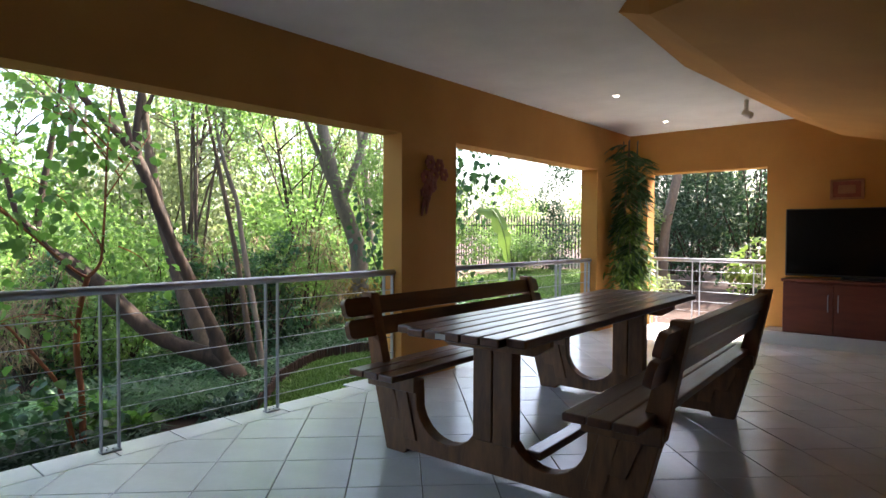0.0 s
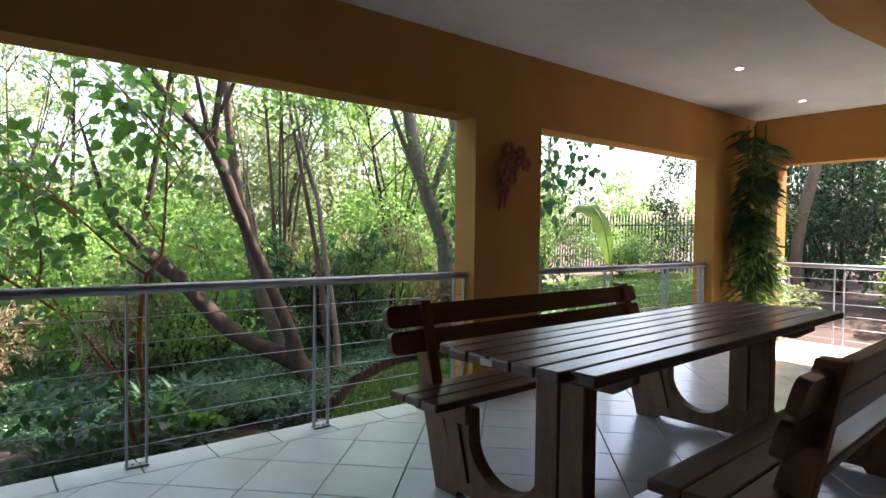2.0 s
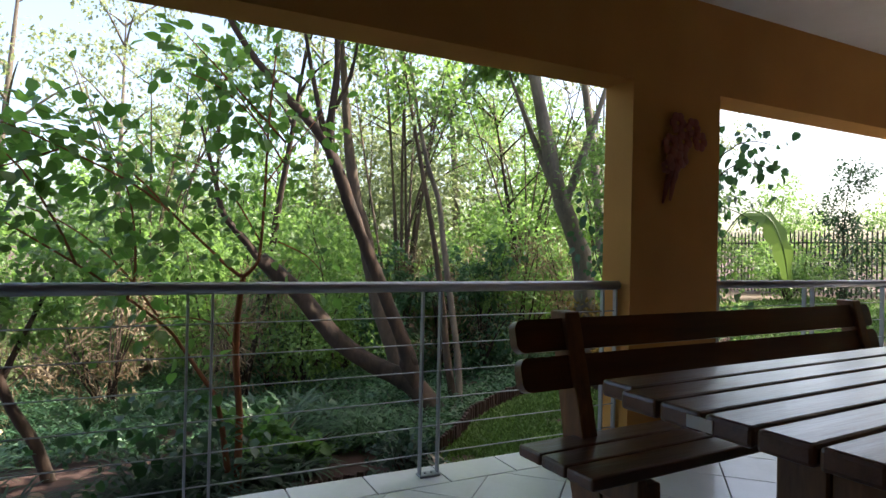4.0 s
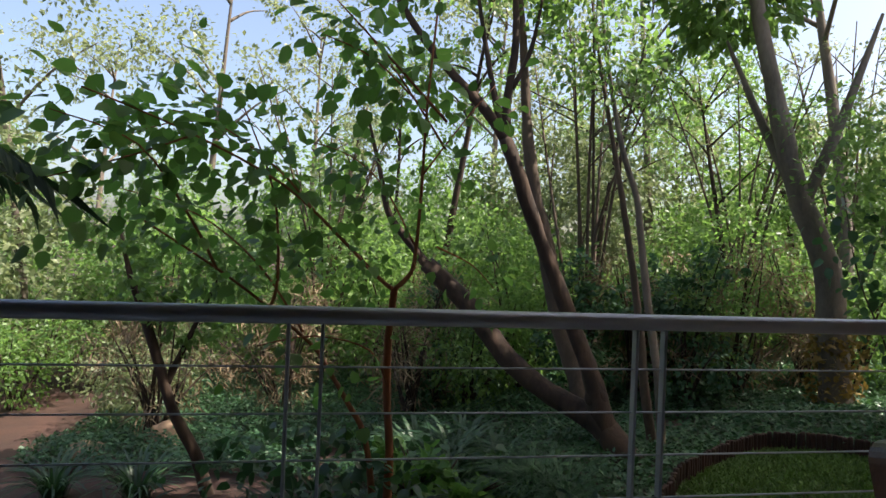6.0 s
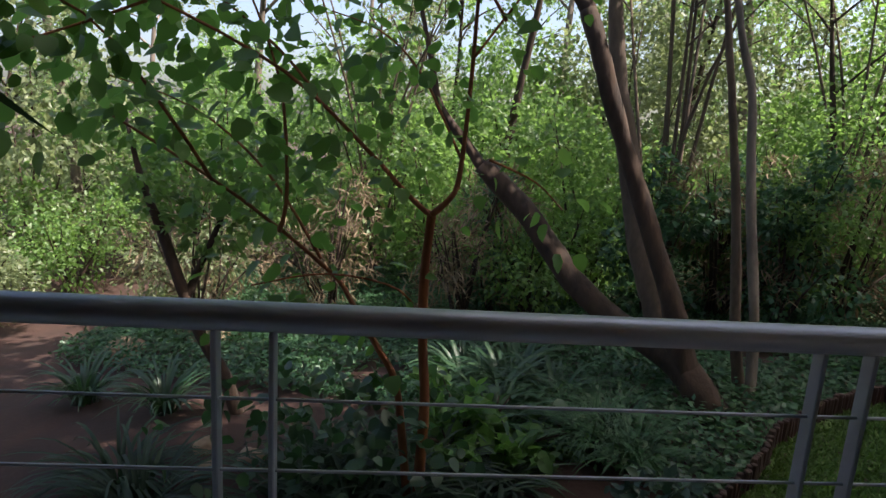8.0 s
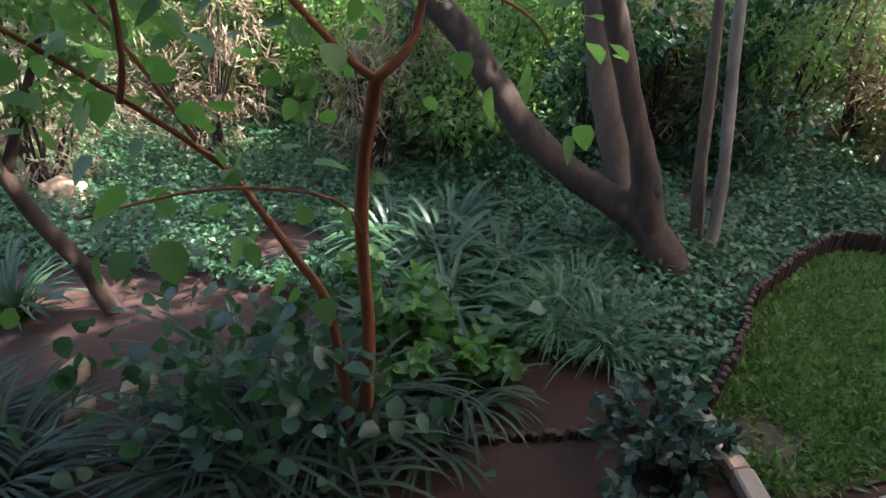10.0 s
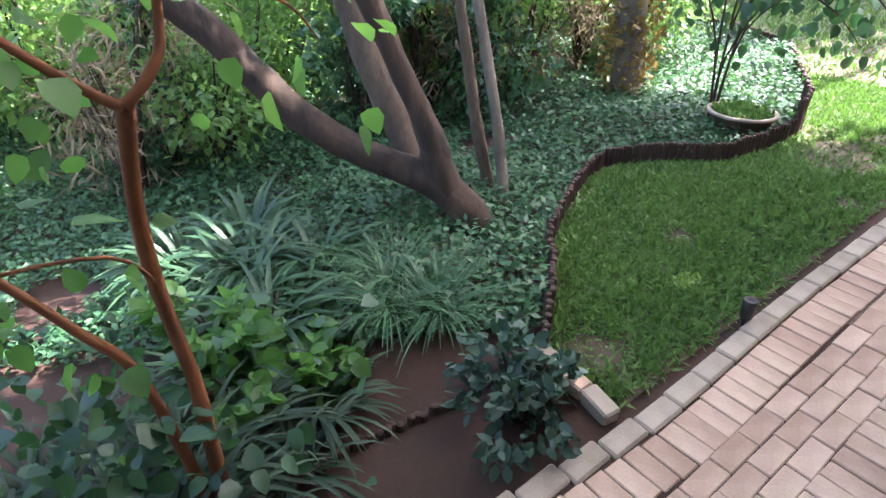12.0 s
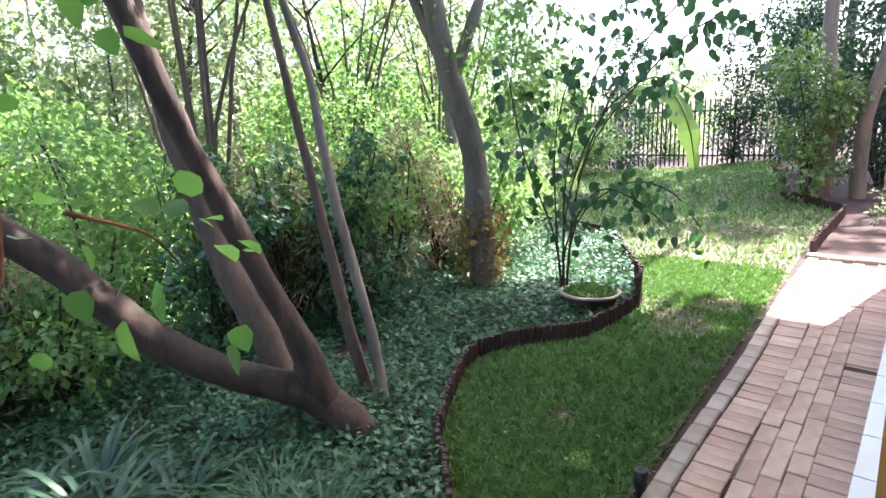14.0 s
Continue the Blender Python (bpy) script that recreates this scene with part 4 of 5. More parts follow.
def strap_clump(x, y, n, length, seed, label, mat=L_STRAP, name="strap_leaf_plant", width=0.05, up=0.9, group="strap-leaved plants"):
    """A fountain of long arching strap leaves."""
    z = ground_z(x, y)
    root = thing(name, (x, y, z - 0.02), label, "plant", group)
    rng = np.random.default_rng(seed)
    seg = 6
    verts, faces = [], []
    for i in range(n):
        a = rng.uniform(0, 6.283)
        L = length * rng.uniform(0.6, 1.15)
        lift = up * rng.uniform(0.6, 1.2)
        w = width * rng.uniform(0.7, 1.2)
        o = np.array([math.cos(a), math.sin(a), 0]) * rng.uniform(0, 0.10)
        d, s = np.array([math.cos(a), math.sin(a), 0]), np.array([-math.sin(a), math.cos(a), 0])
        base = len(verts)
        ang = math.atan(lift) + 0.35
        p = o.copy()
        for k in range(seg + 1):
            t = k / seg
            ww = w * (0.5 + 0.9 * t) * (1 - t) ** 0.6 if k < seg else 0.001
            verts += [tuple(p - s * ww + np.array([0, 0, ww * 0.35])), tuple(p), tuple(p + s * ww + np.array([0, 0, ww * 0.35]))]
            p = p + (d * math.cos(ang) + np.array([0, 0, math.sin(ang)])) * L / seg
            ang -= rng.uniform(0.18, 0.42)
        for k in range(seg):
            b = base + 3 * k
            faces += [(b, b + 1, b + 4, b + 3), (b + 1, b + 2, b + 5, b + 4)]
    me = bpy.data.meshes.new("foliage")
    me.from_pydata(verts, [], faces)
    me.polygons.foreach_set("use_smooth", [True] * len(faces))
    finish("foliage", me, mat, root)
    return root


rngp = random.Random(77)
for k, (x, y, n, L) in enumerate(((-3.2, 2.75, 90, 0.62), (-2.9, 2.55, 70, 0.6), (-3.5, 2.45, 90, 0.6), (-3.0, 3.05, 70, 0.55), (-2.6, 2.6, 70, 0.55), (-3.7, 2.9, 70, 0.6), (-2.4, 2.3, 60, 0.5))):
    strap_clump(x, y, n, L, 100 + k, "clump of broad arching dark green strap leaves", L_STRAP, "agapanthus_clump", 0.027, 1.3)
for k, (x, y, n, L) in enumerate(((-1.75, 1.45, 120, 0.75), (-1.55, 1.75, 100, 0.68), (-1.9, 1.9, 100, 0.7), (-1.85, 0.6, 110, 0.65), (-2.1, 1.55, 100, 0.7), (-2.0, 2.15, 80, 0.55), (-1.72, 2.30, 60, 0.42), (-1.94, 2.52, 110, 0.40), (-2.15, 0.35, 90, 0.6))):
    strap_clump(x, y, n, L, 200 + k, "dark clump of narrow arching leaves on red soil", L_DARK, "lily_turf", 0.016, 1.0, "dark strap clumps")
for k, (x, y) in enumerate(((-2.28, 3.12), (-2.08, 3.3), (-2.45, 3.3))):
    strap_clump(x, y, 150, 0.5, 300 + k, "bright fine grassy clump beside the soil", L_COVER, "grass_clump", 0.006, 1.5, "grassy clumps")
for k, (x, y) in enumerate(((-3.3, 0.15), (-3.6, -0.6))):
    strap_clump(x, y, 80, 0.55, 330 + k, "spiky green yucca on red soil", L_STRAP, "yucca", 0.018, 1.6, "yuccas")


def bush(name, x, y, blobs, n, size, mat, label, category, seed, shape="oval", stems=6, group=""):
    z = ground_z(x, y)
    root = thing(name, (x, y, z), label, category, group)
    rng = np.random.default_rng(seed)
    c = [(b[0], b[1], b[2]) for b in blobs]
    pos, aim = clumps(c, [b[3] for b in blobs], n, rng)
    pos[:, 2] = np.maximum(pos[:, 2], 0.02)
    leaf_cloud("foliage", pos, aim, rng.uniform(0.7, 1.3, n) * size, shape, rng, mat, root)
    bm = bmesh.new()
    for k in range(stems):
        b = blobs[k % len(blobs)]
        tube([(rng.normal() * 0.05, rng.normal() * 0.05, -0.05), (b[0] * 0.5 + rng.normal() * 0.1 * b[3], b[1] * 0.5 + rng.normal() * 0.1 * b[3], b[2] * 0.6), (b[0] + rng.normal() * 0.2 * b[3], b[1] + rng.normal() * 0.2 * b[3], b[2] + 0.5 * b[3])], [0.012 + 0.012 * b[3], 0.009 + 0.009 * b[3], 0.004], 6, bm)
    part("stemwork", bm, BARK, root, "", True)["kind"] = "stuff"
    return root


bush("low_shrub", -2.35, 2.35, [(0, 0, 0.18, 0.25), (0.28, 0.22, 0.12, 0.22), (-0.2, 0.25, 0.18, 0.25), (0.1, 0.5, 0.12, 0.22), (-0.35, -0.1, 0.2, 0.25), (0.2, -0.2, 0.15, 0.22)], 900, 0.085, L_BIG, "low spreading broad-leaved green plant on dark soil", "plant", 52, "heart", 12)
bush("dark_shrub", -1.38, 3.20, [(0, 0, 0.17, 0.24), (0.12, -0.10, 0.13, 0.19), (-0.14, 0.08, 0.15, 0.20), (0.02, 0.16, 0.12, 0.17)], 800, 0.062, L_BLUE, "small rounded dark blue-green shrub on bare soil", "shrub", 51, "oval")


def ground_cover():
    rng = np.random.default_rng(61)
    n = 175000
    x = -1.7 - 7.5 * rng.random(n) ** 1.2
    y = rng.uniform(-1.5, 10.5, n)
    keep = np.array([(xx < edge_x(yy) - 0.03 if yy > 3.5 else xx < -1.75 - (3.5 - yy) * 0.75 + max(0.0, 1.2 - yy) * 0.3) for xx, yy in zip(x, y)])
    dens = np.array([noise.noise(Vector((a * 0.9, b * 0.9, 5))) for a, b in zip(x, y)])
    keep &= dens > -0.62
    x, y, dens = x[keep], y[keep], dens[keep]
    h = rng.random(len(x)) * (0.10 + 0.16 * np.clip(dens + 0.3, 0, 1))
    pos = np.column_stack([x, y, [ground_z(a, b) for a, b in zip(x, y)] + h + 0.03])
    aim = rng.normal(size=pos.shape) * np.array([1, 1, 0.35]) + np.array([0.15, -0.1, 0.1])
    ob = leaf_cloud("ground_cover", pos, aim, rng.uniform(0.036, 0.070, len(x)), "rhomb", rng, L_COVER)
    tagged(ob, "dense low ground cover of small grey-green leaves", "ground cover", "", "stuff")


ground_cover()

# rocks on the red soil
def rock(x, y, s, seed):
    bm = bmesh.new()
    bmesh.ops.create_icosphere(bm, subdivisions=3, radius=1.0)
    for v in bm.verts:
        v.co *= 1 + 0.35 * noise.noise(v.co * 1.3 + Vector((seed, 0, 0))) + 0.10 * noise.noise(v.co * 4)
        v.co = Vector((v.co.x * s, v.co.y * s * 0.8, v.co.z * s * 0.55))
    ob = part("rock", bm, ROCK, None, "", True)
    ob.location = (x, y, ground_z(x, y) + s * 0.25)
    tagged(ob, "rounded pale sandstone rock lying on red soil", "rock", "rocks")


for k, (x, y, s) in enumerate(((-2.35, 1.03, 0.10), (-2.25, 0.8, 0.08), (-2.55, 0.7, 0.09), (-4.9, -0.9, 0.25), (-5.4, -0.2, 0.3), (-1.95, 0.95, 0.06))):
    rock(x, y, s, k * 3.1)

# ---------------- woods and distance ----------------
def wood_tree(seed, height, lean, crown, mat, leaf, n, bark=BARK, name="woodland_tree", label="tall slender woodland tree with open leafy crown"):
    rng = np.random.default_rng(seed)
    root = thing(name, (0, 0, 0), label, "tree", "woodland trees")
    top = Vector((lean[0], lean[1], height))
    r0 = 0.02 + 0.010 * height
    pts = [Vector((0, 0, -0.3)), Vector((lean[0] * 0.15, lean[1] * 0.2, height * 0.3)), Vector((lean[0] * 0.55, lean[1] * 0.5, height * 0.62)), top]
    part("trunk", tube(pts, [r0, r0 * 0.8, r0 * 0.5, r0 * 0.12], 9, None, 0.2), bark, root, "", True)
    blobs = []
    bm = bmesh.new()
    for k in range(9):
        t = rng.uniform(0.30, 0.95)
        base = pts[1].lerp(pts[3], t) if t > 0.3 else pts[1]
        a = rng.uniform(0, 6.283)
        L = crown * rng.uniform(0.5, 1.1) * (1.15 - 0.5 * t)
        tip = base + Vector((math.cos(a) * L, math.sin(a) * L, L * rng.uniform(0.3, 0.9)))
        tube([base, base.lerp(tip, 0.5) + Vector((0, 0, 0.1 * L)), tip], [r0 * 0.35, r0 * 0.22, 0.008], 6, bm)
        blobs.append((*tip, L * rng.uniform(0.45, 0.7)))
    blobs.append((*top, crown * 0.5))
    part("branchwork", bm, bark, root, "", True)["kind"] = "stuff"
    pos, aim = clumps([b[:3] for b in blobs], [b[3] for b in blobs], n, rng, 0.8)
    leaf_cloud("crown", pos, aim, rng.uniform(0.7, 1.3, n) * leaf, "rhomb", rng, mat, root)
    return root


variants = [wood_tree(501, 7.0, (0.8, -0.5), 1.7, L_WOOD, 0.11, 2600),
            wood_tree(502, 9.0, (-0.9, 0.6), 2.0, L_PALE, 0.12, 2400, BARKG, "woodland_tree", "tall pale-leaved woodland tree in sunlight"),
            wood_tree(503, 6.0, (0.4, 0.9), 1.6, L_WOOD, 0.09, 2600),
            wood_tree(504, 10.0, (0.5, 0.3), 2.3, L_PALE, 0.13, 2600, BARKG, "woodland_tree", "tall pale-leaved woodland tree in sunlight"),
            wood_tree(505, 5.0, (-0.6, -0.3), 1.5, L_WOOD, 0.10, 2400)]
spots = [(-8.8, 3.4), (-9.5, 6.6), (-7.6, 8.4),  (-12.0, 5.0), (-11.2, 8.8), (-10.6, -4.2), (-13.5, -1.8),
         (-14.5, 3.0), (-15, 7.5), (-14, 11), (-9.8, 11.6), (-12.5, 14.0), (-16.5, -5.5), (-18, 0.5), (-19, 5), (-18, 10), (-20, 15), (-13.8, -8.0), (-10.2, -8.5),
         (-5.6, 8.9), (-17, 19), (-13, 19.5), (-23, 9), (-23, 2), (-22, -6), (-17, -11)]
trng = random.Random(8)
used = set()
for i, (x, y) in enumerate(spots):
    k = (i * 2 + i // 5) % 5
    m = Matrix.Translation((x, y, ground_z(x, y))) @ Matrix.Rotation(trng.uniform(0, 6.283), 4, "Z")
    s = trng.uniform(0.85, 1.2)
    if k not in used:
        used.add(k)
        variants[k].matrix_basis = m
    else:
        copy_thing(variants[k], m)

bushes = [bush("understory_bush", -8.4, 3.6, [(0, 0, 0.6, 0.7), (0.5, 0.4, 0.9, 0.6), (-0.5, 0.3, 1.1, 0.7), (0.2, -0.6, 1.3, 0.6)], 3600, 0.075, L_WOOD, "dense leafy green understory bush", "bush", 601, "rhomb", 9, "understory bushes"),
          bush("understory_bush", -6.5, 7.2, [(0, 0, 0.7, 0.8), (0.7, 0.2, 1.2, 0.7), (-0.6, -0.3, 1.6, 0.8), (0, 0.5, 2.1, 0.7)], 4200, 0.085, L_WOOD, "tall leafy green understory bush", "bush", 602, "rhomb", 9, "understory bushes"),
          bush("understory_bush", -7.0, -1.0, [(0, 0, 0.5, 0.7), (0.6, 0, 0.7, 0.6), (-0.6, 0.4, 0.8, 0.6)], 3000, 0.07, L_PALE, "sunlit pale green understory bush", "bush", 603, "rhomb", 9, "understory bushes")]
bspots = [(-5.6, 3.4, 0), (-6.4, 4.2, 1), (-5.2, 6.0, 0), (-4.6, 8.0, 0),
          (-7.6, 2.4, 1), (-8.2, 4.6, 1), (-6.0, 6.6, 0), (-5.2, 8.4, 0), (-7.4, 9.8, 1), (-9.2, 8.2, 1), (-10, 3.2, 1), (-10.4, 0.4, 2), (-8.8, 0.6, 0), (-9.4, -2.4, 2), (-11.5, -2.2, 1),
          (-12.8, 2.0, 2), (-12, 6.8, 1), (-13, 9.6, 2), (-8.2, -3.2, 0), (-6.6, -3.6, 2), (-11, 11, 1), (-14.5, 5.4, 1), (-15, 0, 2), (-14, -4.5, 1), (-16, 12, 1), (-10.6, 13.6, 0), (-13, 16.5, 1),
          (-10, -6.2, 1), (-17, 3, 1), (-17, -2.5, 1), (-18, 7.4, 1), (-7.4, 4.6, 0), (-16, 16, 1), (-19, -8, 1), (-12, -10, 1), (-20, 2, 1), (-20.5, 11, 1), (-15, 21, 1)]
for x, y, k in bspots:
    copy_thing(bushes[k], Matrix.Translation((x, y, ground_z(x, y))) @ Matrix.Rotation(trng.uniform(0, 6.283), 4, "Z"))


def multi_stem(seed, n_stems, height, spread):
    rng = np.random.default_rng(seed)
    root = thing("multi_stemmed_tree", (0, 0, 0), "fan of slender brown stems with thin sunlit foliage", "tree", "multi-stemmed trees")
    blobs = []
    for k in range(n_stems):
        a, L = rng.uniform(0, 6.283), spread * rng.uniform(0.25, 1.0)
        tip = Vector((math.cos(a) * L, math.sin(a) * L, height * rng.uniform(0.7, 1.1)))
        mid = Vector((tip.x * 0.3 + rng.normal() * 0.1, tip.y * 0.3 + rng.normal() * 0.1, tip.z * 0.5))
        part("stem", tube([(rng.normal() * 0.06, rng.normal() * 0.06, -0.2), mid, tip], [0.030, 0.021, 0.007], 6), BARKM, root, "", True)
        for j in range(3):
            t = rng.uniform(0.45, 0.95)
            b = mid.lerp(tip, (t - 0.4) / 0.6) if t > 0.4 else mid
            e = b + Vector((rng.normal() * 0.5, rng.normal() * 0.5, rng.uniform(0.2, 0.8)))
            part("twig", tube([b, b.lerp(e, 0.5), e], [0.012, 0.009, 0.003], 5), BARKM, root, "", True)
            blobs.append((*e, rng.uniform(0.25, 0.5)))
    pos, aim = clumps([b[:3] for b in blobs], [b[3] for b in blobs], 1500, rng)
    leaf_cloud("crown", pos, aim, rng.uniform(0.05, 0.10, 1500), "rhomb", rng, L_PALE, root)
    return root


fan = multi_stem(701, 8, 5.0, 1.5)
fan.matrix_basis = Matrix.Translation((-5.7, 5.0, ground_z(-5.7, 5.0)))
for x, y, a in ((-7.4, 8.4, 1.0), (-8.4, 1.4, 2.0), (-6.6, 9.6, 3.0)):
    copy_thing(fan, Matrix.Translation((x, y, ground_z(x, y))) @ Matrix.Rotation(a, 4, "Z"))

thicket = [bush("thicket", -10, 4, [(rx, ry, rz, rr) for rx, ry, rz, rr in ((0, 0, 0.8, 1.1), (1.2, 0.3, 1.2, 1.0), (-1.2, -0.2, 1.3, 1.1), (0.3, 0.8, 2.2, 1.0), (-0.8, 0.5, 2.8, 1.0), (0.9, -0.6, 2.7, 0.9), (0, -0.2, 3.6, 0.9))], 6500, 0.12, L_WOOD, "tall dense sunlit green thicket", "bush", 711, "rhomb", 10, "thickets"),
           bush("thicket", -13, 8, [(rx, ry, rz, rr) for rx, ry, rz, rr in ((0, 0, 0.9, 1.2), (1.4, 0.3, 1.4, 1.1), (-1.3, -0.2, 1.6, 1.1), (0.2, 0.8, 2.6, 1.1), (-0.9, 0.3, 3.3, 1.0), (0.9, -0.5, 3.4, 1.0), (0, 0, 4.4, 1.0))], 6500, 0.13, L_PALE, "tall dense pale sunlit thicket", "bush", 712, "rhomb", 10, "thickets")]
for i, (x, y) in enumerate(((-9.2, 1.4), (-9.8, 6.0), (-8.6, 9.4), (-11.4, 9.8), (-12.4, 3.6), (-12.6, 0.2), (-10.4, -1.6), (-9.2, -4.4), (-12.6, -5.2), (-15.4, 1.6), (-15.8, 5.8), (-14.4, 8.6), (-12.8, 12.0), (-9.8, 13.2), (-11.4, 16.4),
                            (-17.6, -3.4), (-19.0, 3.4), (-19.4, 8.6), (-17.4, 12.6), (-15.2, 15.6), (-14.0, 19.0), (-16.2, -8.0), (-22.0, 0.0), (-22.4, 6.0), (-21.6, 13.0), (-19.0, 18.0), (-11.4, 22.6), (-21, -5), (-8.0, 24.6), (-3.6, 24.8), (0.4, 24.0), (-12.6, -9.6), (-7.6, 12.4), (-16.6, 22.0))):
    copy_thing(thicket[i % 2 if i % 5 else 0], Matrix.Translation((x, y, ground_z(x, y))) @ Matrix.Rotation(i * 1.7, 4, "Z"))

# shaded shrubs behind the leaning tree
shade = bush("shade_shrub", -4.5, 5.7, [(0, 0, 0.35, 0.4), (0.3, 0.2, 0.7, 0.4), (-0.3, 0.1, 0.9, 0.4), (0.05, -0.2, 1.3, 0.35), (0.1, 0.2, 1.7, 0.3)], 2000, 0.075, L_COVER, "dark green shrub in the shade of the trees", "bush", 731, "oval", 10, "shade shrubs")
for x, y, a in ((-5.0, 4.6, 2.4), (-5.6, 5.6, 0.6), (-6.0, 3.0, 5.0)):
    copy_thing(shade, Matrix.Translation((x, y, ground_z(x, y))) @ Matrix.Rotation(a, 4, "Z"))

# dry tangled brush between the green bushes
brush = bush("dry_brush", -5.2, 5.4, [(0, 0, 0.4, 0.5), (0.4, 0.3, 0.8, 0.5), (-0.4, 0.2, 1.0, 0.5), (0.1, -0.3, 1.5, 0.5)], 1500, 0.16, L_STRAW, "dry straw-coloured brush tangled among green bushes", "bush", 721, "needle", 16, "dry brush")
for x, y, a in ((-4.9, 6.6, 1.0), (-6.2, 6.2, 2.2), (-5.4, 2.6, 3.0), (-6.4, 1.0, 4.0), (-5.0, 7.6, 5.2), (-7.2, 3.2, 0.5), (-5.6, -0.4, 1.7)):
    copy_thing(brush, Matrix.Translation((x, y, ground_z(x, y))) @ Matrix.Rotation(a, 4, "Z"))

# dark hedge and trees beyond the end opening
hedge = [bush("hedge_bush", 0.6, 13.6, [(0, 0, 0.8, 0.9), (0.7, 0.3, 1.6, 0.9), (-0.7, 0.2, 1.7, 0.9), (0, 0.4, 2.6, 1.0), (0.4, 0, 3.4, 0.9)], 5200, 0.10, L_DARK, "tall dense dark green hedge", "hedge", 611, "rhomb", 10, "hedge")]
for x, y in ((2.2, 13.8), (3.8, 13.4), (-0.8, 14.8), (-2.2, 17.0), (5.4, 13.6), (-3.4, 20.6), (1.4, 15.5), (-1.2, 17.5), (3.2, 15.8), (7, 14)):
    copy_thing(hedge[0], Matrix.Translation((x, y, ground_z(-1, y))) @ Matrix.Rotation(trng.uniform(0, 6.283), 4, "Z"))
bush("lime_shrub", 1.55, 10.9, [(0, 0, 0.5, 0.45), (0.3, 0.1, 0.9, 0.4), (-0.3, 0, 0.8, 0.4), (0.1, 0, 1.2, 0.35)], 1500, 0.09, L_PALM, "bright lime-green shrub outside the end opening", "shrub", 621)
bush("lime_shrub", -1.6, 12.4, [(0, 0, 0.5, 0.5), (-0.2, 0.4, 1.0, 0.5), (0.2, 0.5, 1.5, 0.5), (-0.2, 0.2, 2.1, 0.5)], 2200, 0.09, L_PALM, "bright lime-green shrub at the far bed", "shrub", 622)
bush("grey_shrub", -0.35, 10.6, [(0, 0, 0.3, 0.35), (0.3, 0.1, 0.35, 0.3)], 900, 0.05, L_PALE, "low grey-leaved shrub in the bed past the path", "shrub", 623)
bush("conifer_shrub", -4.6, 20.4, [(0, 0, 0.6, 0.7), (0, 0, 1.6, 0.8), (0.2, 0, 2.6, 0.7), (0, 0.1, 3.4, 0.5)], 4200, 0.09, L_DARK, "dark bushy tree in front of the palisade fence", "tree", 624)
bush("conifer_shrub", -7.9, 20.2, [(0, 0, 0.6, 0.9), (0.2, 0, 1.6, 0.9), (-0.1, 0, 2.7, 0.8), (0.1, 0.1, 3.7, 0.7)], 4200, 0.09, L_DARK, "dark bushy tree in front of the palisade fence", "tree", 626)
bush("fence_shrub", -8.6, 18.6, [(0, 0, 0.6, 0.9), (0.8, 0, 1.0, 0.8), (-0.8, 0.3, 1.2, 0.9)], 3600, 0.09, L_WOOD, "leafy shrub in front of the fence", "shrub", 625)


def bed_tree(x, y, pts, r, seed, xs, ys, n, keep=lambda a, b: True):
    o = (x, y, ground_z(x, y))
    root = thing("bed_tree", o, "straight pale-trunked tree with a high crown added to shade the lawn", "tree", "bed trees")
    grown([(x + a, y + b, o[2] + c) for a, b, c in pts], r, BARKG, "trunk", root, o, 10)
    rng = np.random.default_rng(seed)
    # crown added high out of view, spread so its shadow covers the lawn
    places = [(px, py, 10.9 + 0.5 * math.sin(3 * px + py)) for px in np.arange(*xs, 0.9) for py in np.arange(*ys, 0.8) if keep(px, py)]
    pos, aim = clumps(places, [0.82] * len(places), n, rng, 0.6)
    leaf_cloud("crown", pos, aim, rng.uniform(0.16, 0.28, len(pos)), "rhomb", rng, L_WOOD, root)


# two trunks in the far bed; their unseen crowns shade near and far lawn
bed_tree(-1.49, 13.3, [(0, 0, -0.3), (0, 0, 1.5), (-0.1, 0.1, 3.0), (0.1, 0.3, 5.0), (0.5, 0.0, 9.0), (0.8, -1.4, 11.3)], [0.15, 0.12, 0.10, 0.055, 0.04, 0.02], 631,
         (-1.8, 3.4), (-6.6, 0.6), 26000, lambda a, b: (a > -1.0 and b > -3.4) or a > 0.7 or b > -1.4)
bed_tree(-0.97, 13.1, [(0, 0, -0.3), (0.0, 0, 1.2), (0.3, 0.2, 3.0), (0.4, 1.5, 6.0), (0.2, 3.2, 9.0), (0.0, 4.6, 11.2)], [0.13, 0.10, 0.09, 0.07, 0.05, 0.02], 632,
         (-4.6, 2.2), (4.0, 8.4), 12000)


# extra unseen tree behind the fence, added to shade the far lawn
bed_tree(-2.6, 25.4, [(0, 0, -0.3), (0, 0, 3.0), (0.2, -0.3, 7.0), (0.5, -1.5, 11.0)], [0.2, 0.16, 0.12, 0.03], 633, (-3.4, 3.4), (-6.6, 0.9), 14000)


